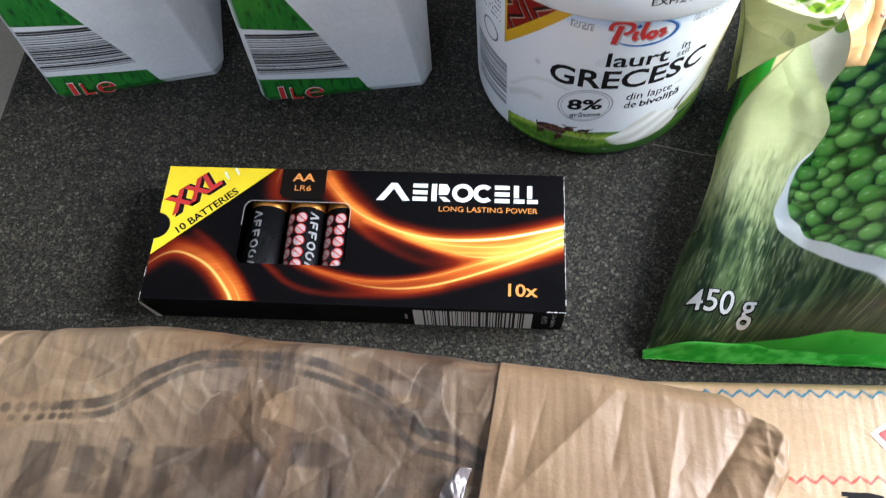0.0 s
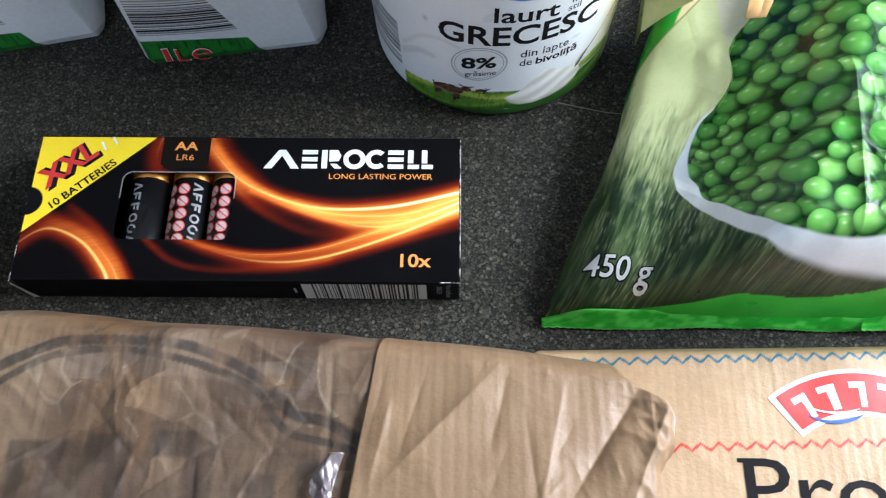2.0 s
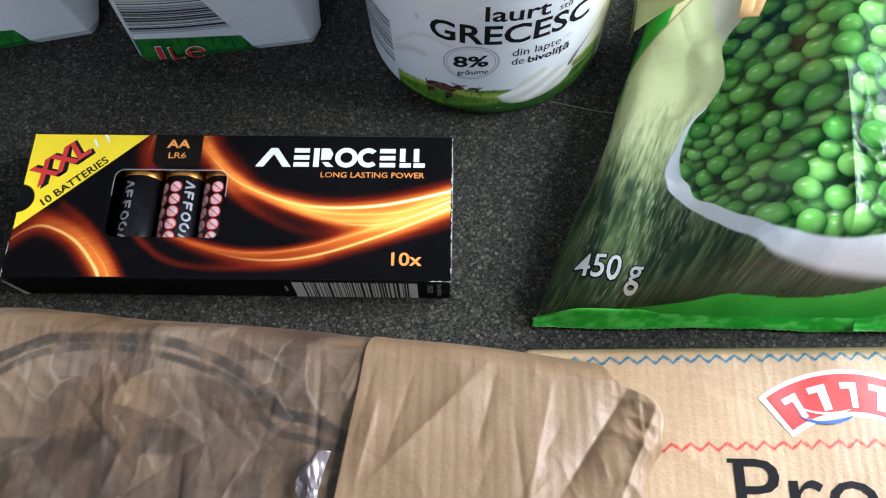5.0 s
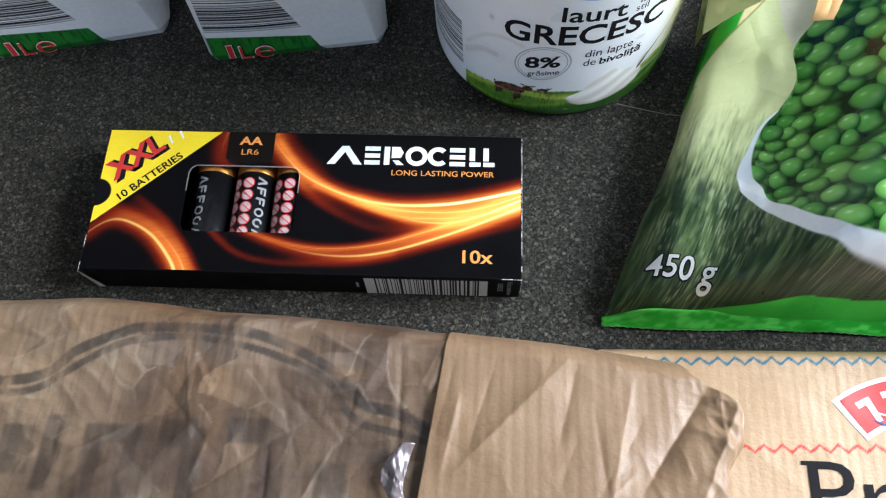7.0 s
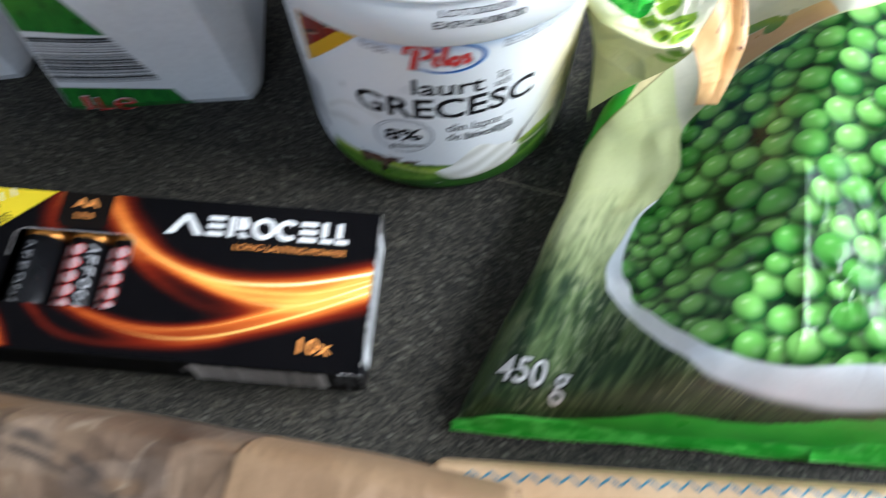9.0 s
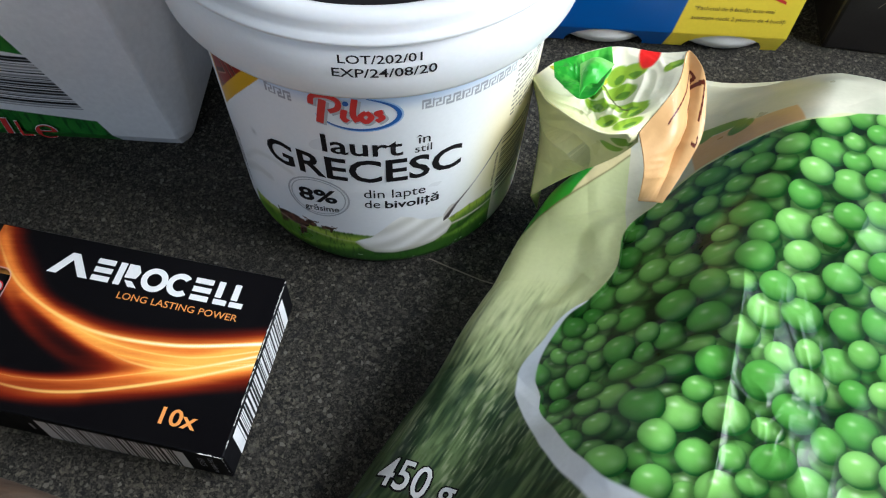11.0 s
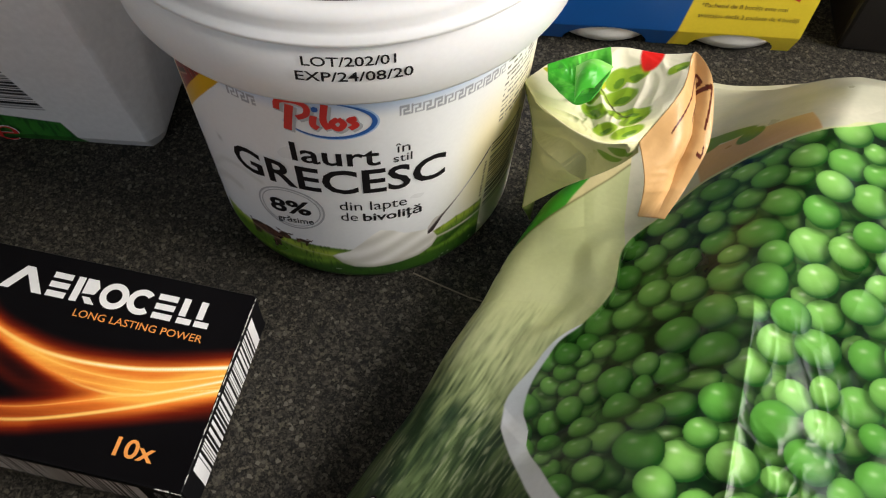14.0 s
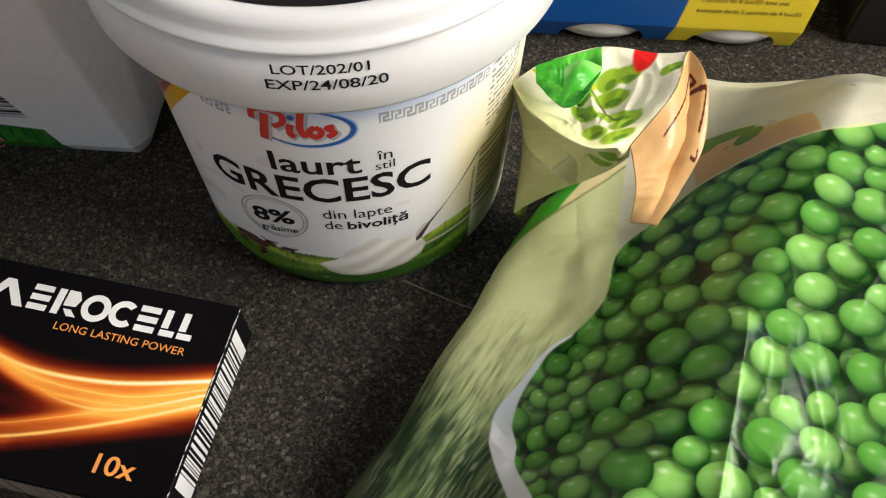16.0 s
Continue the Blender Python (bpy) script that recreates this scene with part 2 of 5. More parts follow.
def kraft_material(name, rough=0.55, rib=0.35, coat=0.0):
    """Brown ribbed paper with its own print colours, fine ribs along y, fibres and blotches."""
    m = material(name, art=True, rough=rough, vary=0.10, grain=500, stain=45, coat=coat)
    nt = m.node_tree
    n, link = nt.nodes, nt.links.new
    co, wave, bp, fib = n.new("ShaderNodeTexCoord"), n.new("ShaderNodeTexWave"), n.new("ShaderNodeBump"), n.new("ShaderNodeTexNoise")
    wave.inputs["Scale"].default_value, wave.inputs["Distortion"].default_value = 95, 0.6
    wave.inputs["Detail Scale"].default_value = 0.5
    link(co.outputs["Object"], wave.inputs["Vector"])
    fib.inputs["Scale"].default_value, fib.inputs["Detail"].default_value = 900, 5
    link(co.outputs["Object"], fib.inputs["Vector"])
    add = n.new("ShaderNodeMath")
    add.operation = "MULTIPLY_ADD"
    link(wave.outputs["Fac"], add.inputs[0])
    add.inputs[1].default_value = rib
    link(fib.outputs["Fac"], add.inputs[2])
    link(add.outputs[0], bp.inputs["Height"])
    bp.inputs["Distance"].default_value = 0.00012
    link(bp.outputs[0], n["Principled BSDF"].inputs["Normal"])
    return m


LAMINATE = laminate_material()
WALL = material("wall_paint", (0.50, 0.47, 0.42), 0.8, vary=0.05, grain=200, stain=4, bump=0.0004, bump_scale=220)
CEILING = material("ceiling_paint", (0.8, 0.8, 0.78), 0.85, vary=0.04, grain=150, stain=3)
FLOOR = material("floor_tile", (0.26, 0.235, 0.20), 0.45, vary=0.15, grain=120, stain=6)
FRAME_PAINT = material("window_paint", (0.8, 0.8, 0.79), 0.4, vary=0.04)
CARD_PRINT = material("printed_card", art=True, rough=0.42, vary=0.05, grain=1400, stain=90, spec=0.11, bump=0.00002)
CARD_BLACK = material("black_card", (0.004, 0.004, 0.005), 0.45, vary=0.2, bump=0.00002, spec=0.08)
CARD_WHITE = material("bare_card_edge", (0.62, 0.60, 0.56), 0.8, vary=0.2)
INK_WHITE = material("white_ink", (0.80, 0.80, 0.79), 0.45, vary=0.04)
INK_BLACK = material("black_ink", (0.010, 0.009, 0.010), 0.6, vary=0.1, spec=0.1)
INK_DIM = material("dim_ink", (0.20, 0.20, 0.21), 0.5, vary=0.1)
INK_ORANGE = material("orange_ink", (0.86, 0.33, 0.07), 0.45, vary=0.06)
INK_GREY = material("grey_ink", (0.42, 0.43, 0.45), 0.5, vary=0.06)
INK_RED = material("red_ink", (0.56, 0.030, 0.026), 0.45, vary=0.07)
INK_BLUE = material("blue_ink", (0.02, 0.10, 0.36), 0.45, vary=0.07)
INK_BROWN = material("brown_ink", (0.10, 0.035, 0.02), 0.5, vary=0.1)
INK_PINK = material("pink_ink", (0.55, 0.44, 0.45), 0.5, vary=0.15)
YELLOW_INK = material("yellow_ink", (0.78, 0.60, 0.06), 0.42, vary=0.06)
CELL_BLACK = material("battery_jacket", (0.006, 0.006, 0.007), 0.30, vary=0.15, spec=0.3)
CELL_GOLD = material("copper_jacket", (0.55, 0.24, 0.05), 0.3, metal=0.8, vary=0.12)
STEEL = material("steel", (0.6, 0.6, 0.6), 0.3, metal=1.0)
TUB_WHITE = material("white_plastic", (0.70, 0.70, 0.70), 0.34, vary=0.03, stain=40, bump=0.00003, bump_scale=300, sub=0.1)
TUB_LABEL = material("in_mould_label", art=True, rough=0.32, vary=0.03, stain=40)
CARTON_PRINT = material("milk_carton_print", art=True, rough=0.34, vary=0.09, grain=500, stain=45, bump=0.00014, bump_scale=150)
BAG_FILM = material("printed_film", art=True, rough=0.32, spec=0.16, vary=0.05, grain=700, stain=80, coat=0.10, coat_rough=0.06, bump=0.00016, bump_scale=170)
KRAFT = kraft_material("kraft_paper", 0.56, 0.5, 0.05)
WAXED = kraft_material("waxed_paper", 0.47, 0.35, 0.10)
PACK_PRINT = kraft_material("printed_kraft", 0.42, 0.3)
SLEEVE = material("sleeve_card", art=True, rough=0.4, vary=0.05)
CUP_WHITE = material("cup_plastic", (0.74, 0.73, 0.70), 0.35, vary=0.04)
BLACK_BOX = material("dark_packet", (0.012, 0.010, 0.009), 0.4, vary=0.25, bump=0.00005)
GOLD_INK = material("gold_ink", (0.16, 0.14, 0.09), 0.4, vary=0.2)

# ---- room and worktop ----
def wall_with_opening(name, along, at, thick, lo, hi, a0, a1, z0, z1):
    """A wall plane across x or y with one window opening."""
    def block(u0, u1, v0, v1):
        return box_bm(at, at + thick, u0, u1, v0, v1) if along == "y" else box_bm(u0, u1, at, at + thick, v0, v1)
    return part(name, merge(block(lo, a0, -0.9, 1.7), block(a1, hi, -0.9, 1.7), block(a0, a1, -0.9, z0), block(a0, a1, z1, 1.7)), WALL)


tagged(part("floor", box_bm(-1.8, 1.22, -1.8, 1.8, -0.95, -0.9), FLOOR), "beige stone-look kitchen floor", "floor", kind="structure")
tagged(part("ceiling", box_bm(-1.8, 1.22, -1.8, 1.8, 1.7, 1.75), CEILING), "plain white ceiling", "ceiling", kind="structure")
tagged(wall_with_opening("wall_east", "y", 1.14, 0.08, -1.8, 1.8, -0.25, 1.05, 0.25, 1.05), "pale wall with a window opening", "wall", kind="structure")
# unseen south wall; its opening is assumed, beside the added fill lamp
tagged(wall_with_opening("wall_south", "x", -1.8, 0.08, -1.8, 1.14, -1.1, 0.0, 0.5, 1.4), "pale wall with a window opening", "wall", kind="structure")
tagged(part("wall_west", box_bm(-1.8, -1.72, -1.72, 1.72, -0.9, 1.7), WALL), "pale painted wall", "wall", kind="structure")
tagged(part("wall_north", box_bm(-1.8, 1.14, 1.72, 1.8, -0.9, 1.7), WALL), "pale painted wall", "wall", kind="structure")
tagged(part("worktop", box_bm(-0.085, 1.12, -0.42, 0.62, -0.038, 0.0, 0.003), LAMINATE), "dark grey speckled laminate kitchen worktop", "worktop", kind="structure")
tagged(part("base_cabinet", box_bm(-0.06, 1.12, -0.36, 0.58, -0.9, -0.038), FRAME_PAINT), "white cabinet carcass below the worktop", "cabinet", kind="structure")
scratch = bmesh.new()
pts = [(0.184, 0.0795), (0.192, 0.0775), (0.202, 0.0752), (0.2115, 0.0742)]
for (ax, ay), (bx, by) in zip(pts, pts[1:]):
    scratch.faces.new([scratch.verts.new((x, y, 0.0003)) for x, y in ((ax, ay - 0.00028), (bx, by - 0.0002), (bx, by + 0.0002), (ax, ay + 0.00028))])
tagged(part("scratch", scratch, material("scratched_laminate", (0.16, 0.135, 0.10), 0.7, vary=0.4)), "pale scratch on the dark worktop", "scratch", kind="structure")

# ---- battery box ----
BL, BD, BH = 0.147, 0.054, 0.016
MM = 0.001


def strand(pts, n=160):
    """A smooth line through a few places, in millimetres."""
    p = np.array([pts[0], *pts, pts[-1]], float)
    out = []
    for i in range(1, len(p) - 2):
        t = np.linspace(0, 1, n // (len(p) - 3), endpoint=False)[:, None]
        a, b, c, d = p[i - 1], p[i], p[i + 1], p[i + 2]
        out.append(0.5 * (2 * b + (c - a) * t + (2 * a - 5 * b + 4 * c - d) * t**2 + (3 * b - a - 3 * c + d) * t**3))
    return np.concatenate(out + [p[-2:-1]])


def nearness(X, Y, line):
    """Squared distance of each place to a line, and how far along it that is."""
    best = np.full(X.shape, 1e9)
    along = np.zeros(X.shape)
    for i, (a, b) in enumerate(line):
        d = (X - a) ** 2 + (Y - b) ** 2
        along[d < best] = i / len(line)
        np.minimum(best, d, out=best)
    return best, along


def box_art(X, Y):
    C = np.ones(X.shape + (3,)) * lin(6, 5, 7)
    heat = np.zeros(X.shape)
    core = np.zeros(X.shape)
    for pts, w, c, fade in (
        ([(58, 54), (63, 46), (75, 35), (97, 27), (122, 27), (148, 33)], 1.1, 1.0, (0.35, 1.0)),
        ([(92, 28), (103, 23), (114, 20), (128, 21), (148, 29.5)], 0.9, 0.9, (0.25, 1.0)),
        ([(66, 38), (80, 25.5), (97, 17.5), (111, 18)], 0.7, 0.35, (0.9, 0.2)),
        ([(50, 17), (67, 10), (84, 6.8), (102, 8.6), (126, 17), (148, 27)], 1.0, 0.85, (0.35, 1.0)),
        ([(42, 15), (52, 7), (66, 3.8), (86, 4.6), (104, 7.6)], 0.5, 0.3, (0.9, 0.3)),
        ([(62, 50), (70, 40), (84, 31), (104, 24.5), (128, 24.5), (148, 31)], 0.5, 0.85, (0.35, 1.0)),
        ([(47, 19), (62, 12.5), (80, 9.4), (100, 11.6), (122, 19), (148, 28)], 0.45, 0.75, (0.4, 1.0)),
        ([(76, 33), (92, 26), (108, 21.6), (130, 22.4), (148, 27)], 0.4, 0.8, (0.3, 1.0)),
        ([(-3, 10), (5, 17), (12, 18), (22, 13), (30, 4), (33, -2)], 1.2, 0.8, (0.5, 1.0)),
        ([(2, 23), (12, 21.5), (22, 16.5), (32, 6), (36.5, -2)], 0.9, 0.6, (0.3, 1.0)),
        ([(15, 27), (25, 19), (33, 9), (40, -2)], 0.6, 0.25, (0.6, 0.9)),
        ([(43, 55), (41.5, 47), (43, 40), (46, 34)], 1.4, 0.45, (1.0, 0.6)),
        ([(60, 55), (64, 47), (73, 39)], 1.8, 0.45, (1.0, 0.5)),
    ):
        line = strand(pts, 240)
        far, along = nearness(X, Y, line)
        lit = fade[0] + (fade[1] - fade[0]) * along
        core = np.maximum(core, c * lit * np.exp(-far / (0.85 * w) ** 2))
        heat = heat + lit * ((0.30 + 0.45 * c) * np.exp(-far / (4.2 * w) ** 2) + 0.5 * c * np.exp(-far / (2 * w) ** 2))
    inner = smooth(84, 130, X) * smooth(8, 15, Y - (X - 118) * 0.22) * (1 - smooth(24, 31, Y - (X - 118) * 0.10))
    heat = heat + 0.28 * inner
    streak = 0.91 + 0.20 * fnoise(X * 0.07 + Y * 0.10, Y * 1.5 - X * 0.30, 3, 4)
    heat = np.clip(0.60 * heat * streak, 0, 1.6)
    C = mix(C, lin(118, 30, 10), smooth(0.08, 0.5, heat))
    C = mix(C, lin(226, 118, 42), smooth(0.34, 0.95, heat))
    C = mix(C, lin(252, 180, 76), smooth(0.8, 1.35, heat))
    C = mix(C, lin(255, 206, 110), smooth(0.35, 0.75, core))
    C = mix(C, lin(255, 250, 225), smooth(0.66, 0.98, core))
    tri = Y - (15.5 + (X + 1) * 38 / 41.5)
    C = mix(C, lin(240, 213, 38), smooth(0.0, 0.25, tri))
    C = mix(C, lin(14, 13, 15), 1 - smooth(5.2, 5.5, np.hypot(X + 0.2, (Y - 28.5) * 1.0)))
    tab = (np.abs(X - 51.5) < 8.3) & (Y > 41.5 + 1.5 * smooth(6.5, 8.3, np.abs(X - 51.5)))
    C = np.where(tab[..., None], lin(20, 15, 12), C)
    return C


box = thing("battery_box", pose(0, 0, 0), "black cardboard box of ten batteries with orange flames, on the worktop", "battery box")
gx, gy = np.meshgrid(np.linspace(0.2, 146.8, 590), np.linspace(0.2, 53.8, 216), indexing="ij")


def in_window(X, Y):
    dx = np.maximum(np.abs(X - 50.6) - (19.2 - 3), 0)
    dy = np.maximum(np.abs(Y - 27.2) - (12.6 - 3), 0)
    return np.hypot(dx, dy) - 3


cx, cy = gx[:-1, :-1] + 0.12, gy[:-1, :-1] + 0.12
open_window = in_window(cx, cy) > 0
top = np.stack([gx * MM, gy * MM, np.full(gx.shape, BH)], -1)
sag = 0.00025 * np.sin(gx / 147 * np.pi) * np.sin(gy / 54 * np.pi)
top[..., 2] -= sag
art = box_art(gx, gy)
rimline = np.exp(-((in_window(gx, gy) - 0.25) / 0.18) ** 2) * 0.55 * (gy > 30)
art = mix(art, lin(200, 195, 190), rimline)
part("front_panel", grid_mesh("front_panel", top, art, open_window), CARD_PRINT, box, "black panel printed with orange flames and a yellow corner")
part("panel_lining", grid_mesh("panel_lining", np.stack([gx[::4, ::4] * MM, gy[::4, ::4] * MM, np.full(gx[::4, ::4].shape, BH - 0.0008)], -1), None, (in_window(gx[::4, ::4], gy[::4, ::4]) > 1.2)), CARD_BLACK, box)
part("base_panel", box_bm(0, BL, 0, BD, 0.0002, 0.0008), CARD_BLACK, box)
part("lower_side", box_bm(0.0003, BL - 0.0003, -0.0001, 0.0005, 0.0004, BH, 0.0002, 1), CARD_BLACK, box)
part("upper_side", box_bm(0.0003, BL - 0.0003, BD - 0.0005, BD + 0.0001, 0.0004, BH, 0.0002, 1), CARD_BLACK, box)
part("end_flap", box_bm(BL - 0.0005, BL + 0.0001, 0.0004, BD - 0.0004, 0.0004, BH, 0.0002, 1), CARD_BLACK, box)
part("end_flap", box_bm(-0.0001, 0.0005, 0.0004, BD - 0.0004, 0.0004, BH, 0.0002, 1), CARD_BLACK, box)
rnd = random.Random(4)
wear = bmesh.new()


def worn_edge(a, b, normal, count, size):
    for _ in range(count):
        f = rnd.random()
        p = Vector(a).lerp(Vector(b), f)
        d = (Vector(b) - Vector(a)).normalized() * rnd.uniform(0.3, 1.0) * size
        w = Vector(normal) * rnd.uniform(0.15, 0.4) * MM
        q = [p - d, p - d * 0.2 + w, p + d, p + d * 0.1 - w * 0.3]
        wear.faces.new([wear.verts.new(v) for v in q])


worn_edge((BL + 0.00015, 0.001, BH + 0.00005), (BL + 0.00015, BD - 0.001, BH + 0.00005), (-1, 0, 0.05), 34, 0.0016)
worn_edge((BL - 0.006, -0.0002, BH + 0.00006), (BL, -0.0002, BH + 0.00006), (0, 1, 0.05), 12, 0.001)
worn_edge((BL + 0.0001, -0.00025, 0.001), (BL + 0.0001, -0.00025, BH), (-1, 0, 0), 9, 0.0016)
worn_edge((0.0, -0.0002, BH + 0.00005), (0.0, 0.012, BH + 0.00005), (1, 0, 0.05), 7, 0.0012)
tagged(part("worn_edge", wear, CARD_WHITE, box, "scuffed pale cardboard edges"), kind="stuff")
tongue = bmesh.new()
tongue.faces.new([tongue.verts.new(v) for v in ((-0.0004, -0.0006, BH - 0.001), (0.0035, -0.0006, 0.001), (0.0012, -0.0006, 0.0008), (-0.0012, -0.0004, BH - 0.004))])
part("torn_flap", tongue, CARD_WHITE, box, "torn pale cardboard corner")


def on_top(bm, name, mat, label=""):
    for v in bm.verts:
        v.co = (v.co.x * MM, v.co.y * MM, BH + 0.00006)
    return part(name, bm, mat, box, label)


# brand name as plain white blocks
blocks = [[(79, 41.6), (84.0, 49), (86.4, 49), (91.4, 41.6), (88.5, 41.6), (85.2, 46.6), (81.9, 41.6)]]
for a, b in ((92.2, 97.6), (122.0, 127.4)):
    blocks += [[(a, z), (b, z), (b, z + 1.75), (a, z + 1.75)] for z in (41.7, 44.45, 47.25)]
blocks += [[(99.0, 41.7), (101.0, 41.7), (101.0, 49.0), (99.0, 49.0)], [(101.6, 44.4), (105.0, 44.6), (105.8, 46.8), (104.6, 49.0), (101.6, 49.0)], [(102.0, 43.6), (104.2, 43.6), (106.2, 41.7), (103.6, 41.7)]]
for a, b in ((128.9, 132.8), (133.7, 137.6)):
    blocks += [[(a, 43.9), (a + 1.9, 43.9), (a + 1.9, 49.1), (a, 49.1)], [(a, 41.7), (b, 41.7), (b, 43.4), (a, 43.4)]]
for shape in [poly_bm([b]) for b in blocks] + [ring_bm(110.4, 45.4, 2.1, 3.9, 36), ring_bm(118.0, 45.4, 2.0, 3.8, 30, 45, 315)]:
    on_top(shape, "brand_block", INK_WHITE, "white block of the brand mark")
on_top(text_bm("LONG LASTING POWER", 102, 137.5, 37.6, 39.7), "slogan", INK_ORANGE)
on_top(text_bm("10x", 127.5, 137.6, 5.2, 10.0, 0.018), "count_mark", INK_ORANGE)
on_top(text_bm("AA", 47.3, 55.6, 48.6, 52.0, 0.03), "size_mark", INK_ORANGE)
on_top(text_bm("LR6", 48.5, 54.6, 44.6, 46.9), "type_mark", INK_ORANGE)


def slanted(bm, ox, oy, turn):
    c, s = math.cos(radians(turn)), math.sin(radians(turn))
    for v in bm.verts:
        v.co = (ox + v.co.x * c - v.co.y * s, oy + v.co.x * s + v.co.y * c, 0)
    return bm


on_top(slanted(text_bm("10 BATTERIES", 0, 26, 0, 3.0, 0.02), 9.0, 25.6, 42), "count_line", INK_BLACK)
shadow_text = on_top(slanted(text_bm("XXL", 0.4, 22.6, -0.7, 8.3, 0.07, 0.1), 5.6, 32.2, 41), "large_mark_outline", INK_BLACK)
red_text = on_top(slanted(text_bm("XXL", 0, 21.8, 0, 7.9, 0.035, 0.1), 5.2, 32.5, 41), "large_mark", INK_RED, "red lettering with a black outline")
red_text.location.z = 0.00005
on_top(merge(slanted(bars_bm([(25.2, 26.0, 5.0, 8.5)]), 3.6, 31.6, 30), slanted(bars_bm([(28.0, 28.8, 4.6, 8.0)]), 4.6, 32.6, 30)), "accent_mark", INK_WHITE)


def barcode(x0, x1, y0, y1, seed, least=0.25, most=1.2):
    r = random.Random(seed)
    bars, x = [], x0
    while x < x1 - most:
        w, g = r.choice((0.3, 0.3, 0.6, 0.9)), r.choice((0.3, 0.5, 0.7, 1.0))
        bars.append((x, x + w, y0, y1))
        x += w + g
    return bars


def barcode_panel(name, to, lo, hi, seed):
    """A printed barcode patch, its bars in the print."""
    u, v = np.meshgrid(np.arange(lo, hi, 0.1), np.linspace(0.9, 14.4, 3), indexing="ij")
    bars = np.zeros(u.shape)
    for a, b, _, _ in barcode(lo + 3.4, hi - 2.4, 0, 1, seed):
        bars = np.maximum(bars, ((u >= a) & (u < b)).astype(float))
    C = mix(np.ones(u.shape + (3,)) * lin(222, 222, 222), lin(12, 12, 13), bars)
    return part(name, grid_mesh(name, to(u * MM, v * MM), C), CARD_PRINT, box, "black and white barcode")


barcode_panel("barcode", lambda u, v: np.stack([u, u * 0 - 0.0003, v], -1), 95.0, 136.2, 5)
barcode_panel("end_barcode", lambda u, v: np.stack([u * 0 + BL + 0.0003, u, v], -1), 6.4, 48.4, 8)
for mark in (slanted(text_bm("Use before", 0, 11.5, 0, 1.7), 142.6, 14.2, -90), slanted(text_bm("05/25", 0, 6.5, 0, 1.8), 139.4, 12.6, -90), slanted(bars_bm([(0, 4.2, 0, 0.9)]), 92.0, 10.5, -90)):
    for v in mark.verts:
        v.co = (v.co.x * MM, -0.0003, v.co.y * MM)
    part("date_mark", mark, INK_GREY, box)


# ---- batteries behind the window ----
def battery(x, spin, icons, brand_at):
    ob = thing("battery", pose(x, 0.0017, 0.0081, -90, 0, 0), "black AA battery with a copper end lying in the cardboard box", "battery", "batteries in the box")
    R = 0.00695
    part("jacket", lathe_bm([(0.0, 0.0), (R - 0.0006, 0.0), (R, 0.0008), (R, 0.0368)], 40), CELL_BLACK, ob)
    part("band", lathe_bm([(R, 0.0368), (R + 0.00004, 0.037), (R + 0.00004, 0.0483), (R - 0.0008, 0.049), (R - 0.0015, 0.0492)], 40), CELL_GOLD, ob, "copper coloured band")
    part("terminal", lathe_bm([(0.0027, 0.0490), (0.0027, 0.0502), (0.0022, 0.0505)], 20), STEEL, ob, "steel terminal")

    def wrap(u, v, lift=0.00008):
        a = spin + u / (R / MM)
        return ((R + lift) * math.sin(a), -(R + lift) * math.cos(a), v * MM)

    a, shapes = brand_at, []
    for k in range(7):
        top = 35.0 - 4.0 * k
        if k in (0, 5):
            shapes.append(poly_bm([[(a, top), (a + 3.3, top - 1.3), (a + 3.3, top - 2.1), (a, top - 3.4), (a, top - 2.5), (a + 2.2, top - 1.7), (a, top - 0.9)]]))
        elif k in (3, 4):
            shapes.append(ring_bm(a + 1.65, top - 1.65, 0.95, 1.7, 24, 0, 360 if k == 3 else 300))
        else:
            shapes.append(bars_bm([(a, a + 3.3, top - 0.9, top), (a + 2.5, a + 3.3, top - 2.9, top - 0.9), (a + 1.2, a + 1.9, top - 2.6, top - 0.9)]))
    brand = bent(merge(*shapes), lambda u, v: wrap(u, v), 1.0)
    tagged(part("brand_mark", brand, INK_DIM, ob), kind="stuff")
    for name, r0, r1, mat in () if not icons else (("warning_disc", 0.0, 1.85, INK_PINK), ("warning_ring", 1.85, 2.2, INK_RED)):
        rings = []
        for k in range(5):
            for j in range(2):
                rings.append(ring_bm(-5.6 + 4.8 * j, 32.4 - 4.7 * k, r0, r1, 20))
        if r0 > 0:
            rings += [slanted(bars_bm([(-1.9, 1.9, -0.18, 0.18)]), -5.6 + 4.8 * j, 32.4 - 4.7 * k, -40) for k in range(5) for j in range(2)]
        lift = 0.00006 if r0 == 0 else 0.00012
        tagged(part(name, bent(merge(*rings), lambda u, v: wrap(u, v, lift), 1.5), mat, ob), kind="stuff")
    words = text_bm("LONG LASTING", -7.5, 7.5, 42.6, 45.2)
    part("slogan", bent(words, wrap, 1.5), INK_BROWN, ob)
    return ob


battery(0.0385, 0.0, False, -3.8)
battery(0.0532, 0.0, True, 2.4)
battery(0.0672, 0.05, True, 2.4)

# ---- yoghurt tub ----
TX, TY, R0, SLOPE = 0.1596, 0.1185, 0.0457, 0.0314
tub = thing("yoghurt_tub", pose(TX, TY, 0), "large white plastic tub of Greek-style yoghurt with a green meadow label", "yoghurt tub")
LABEL_TOP, SKY, SKIRT = 85.4, 80.5, 0.0547


def tub_place(deg, z, lift=0.0):
    r = R0 + SLOPE * z * MM + lift
    a = radians(deg)
    return (r * math.sin(a), -r * math.cos(a), z * MM)


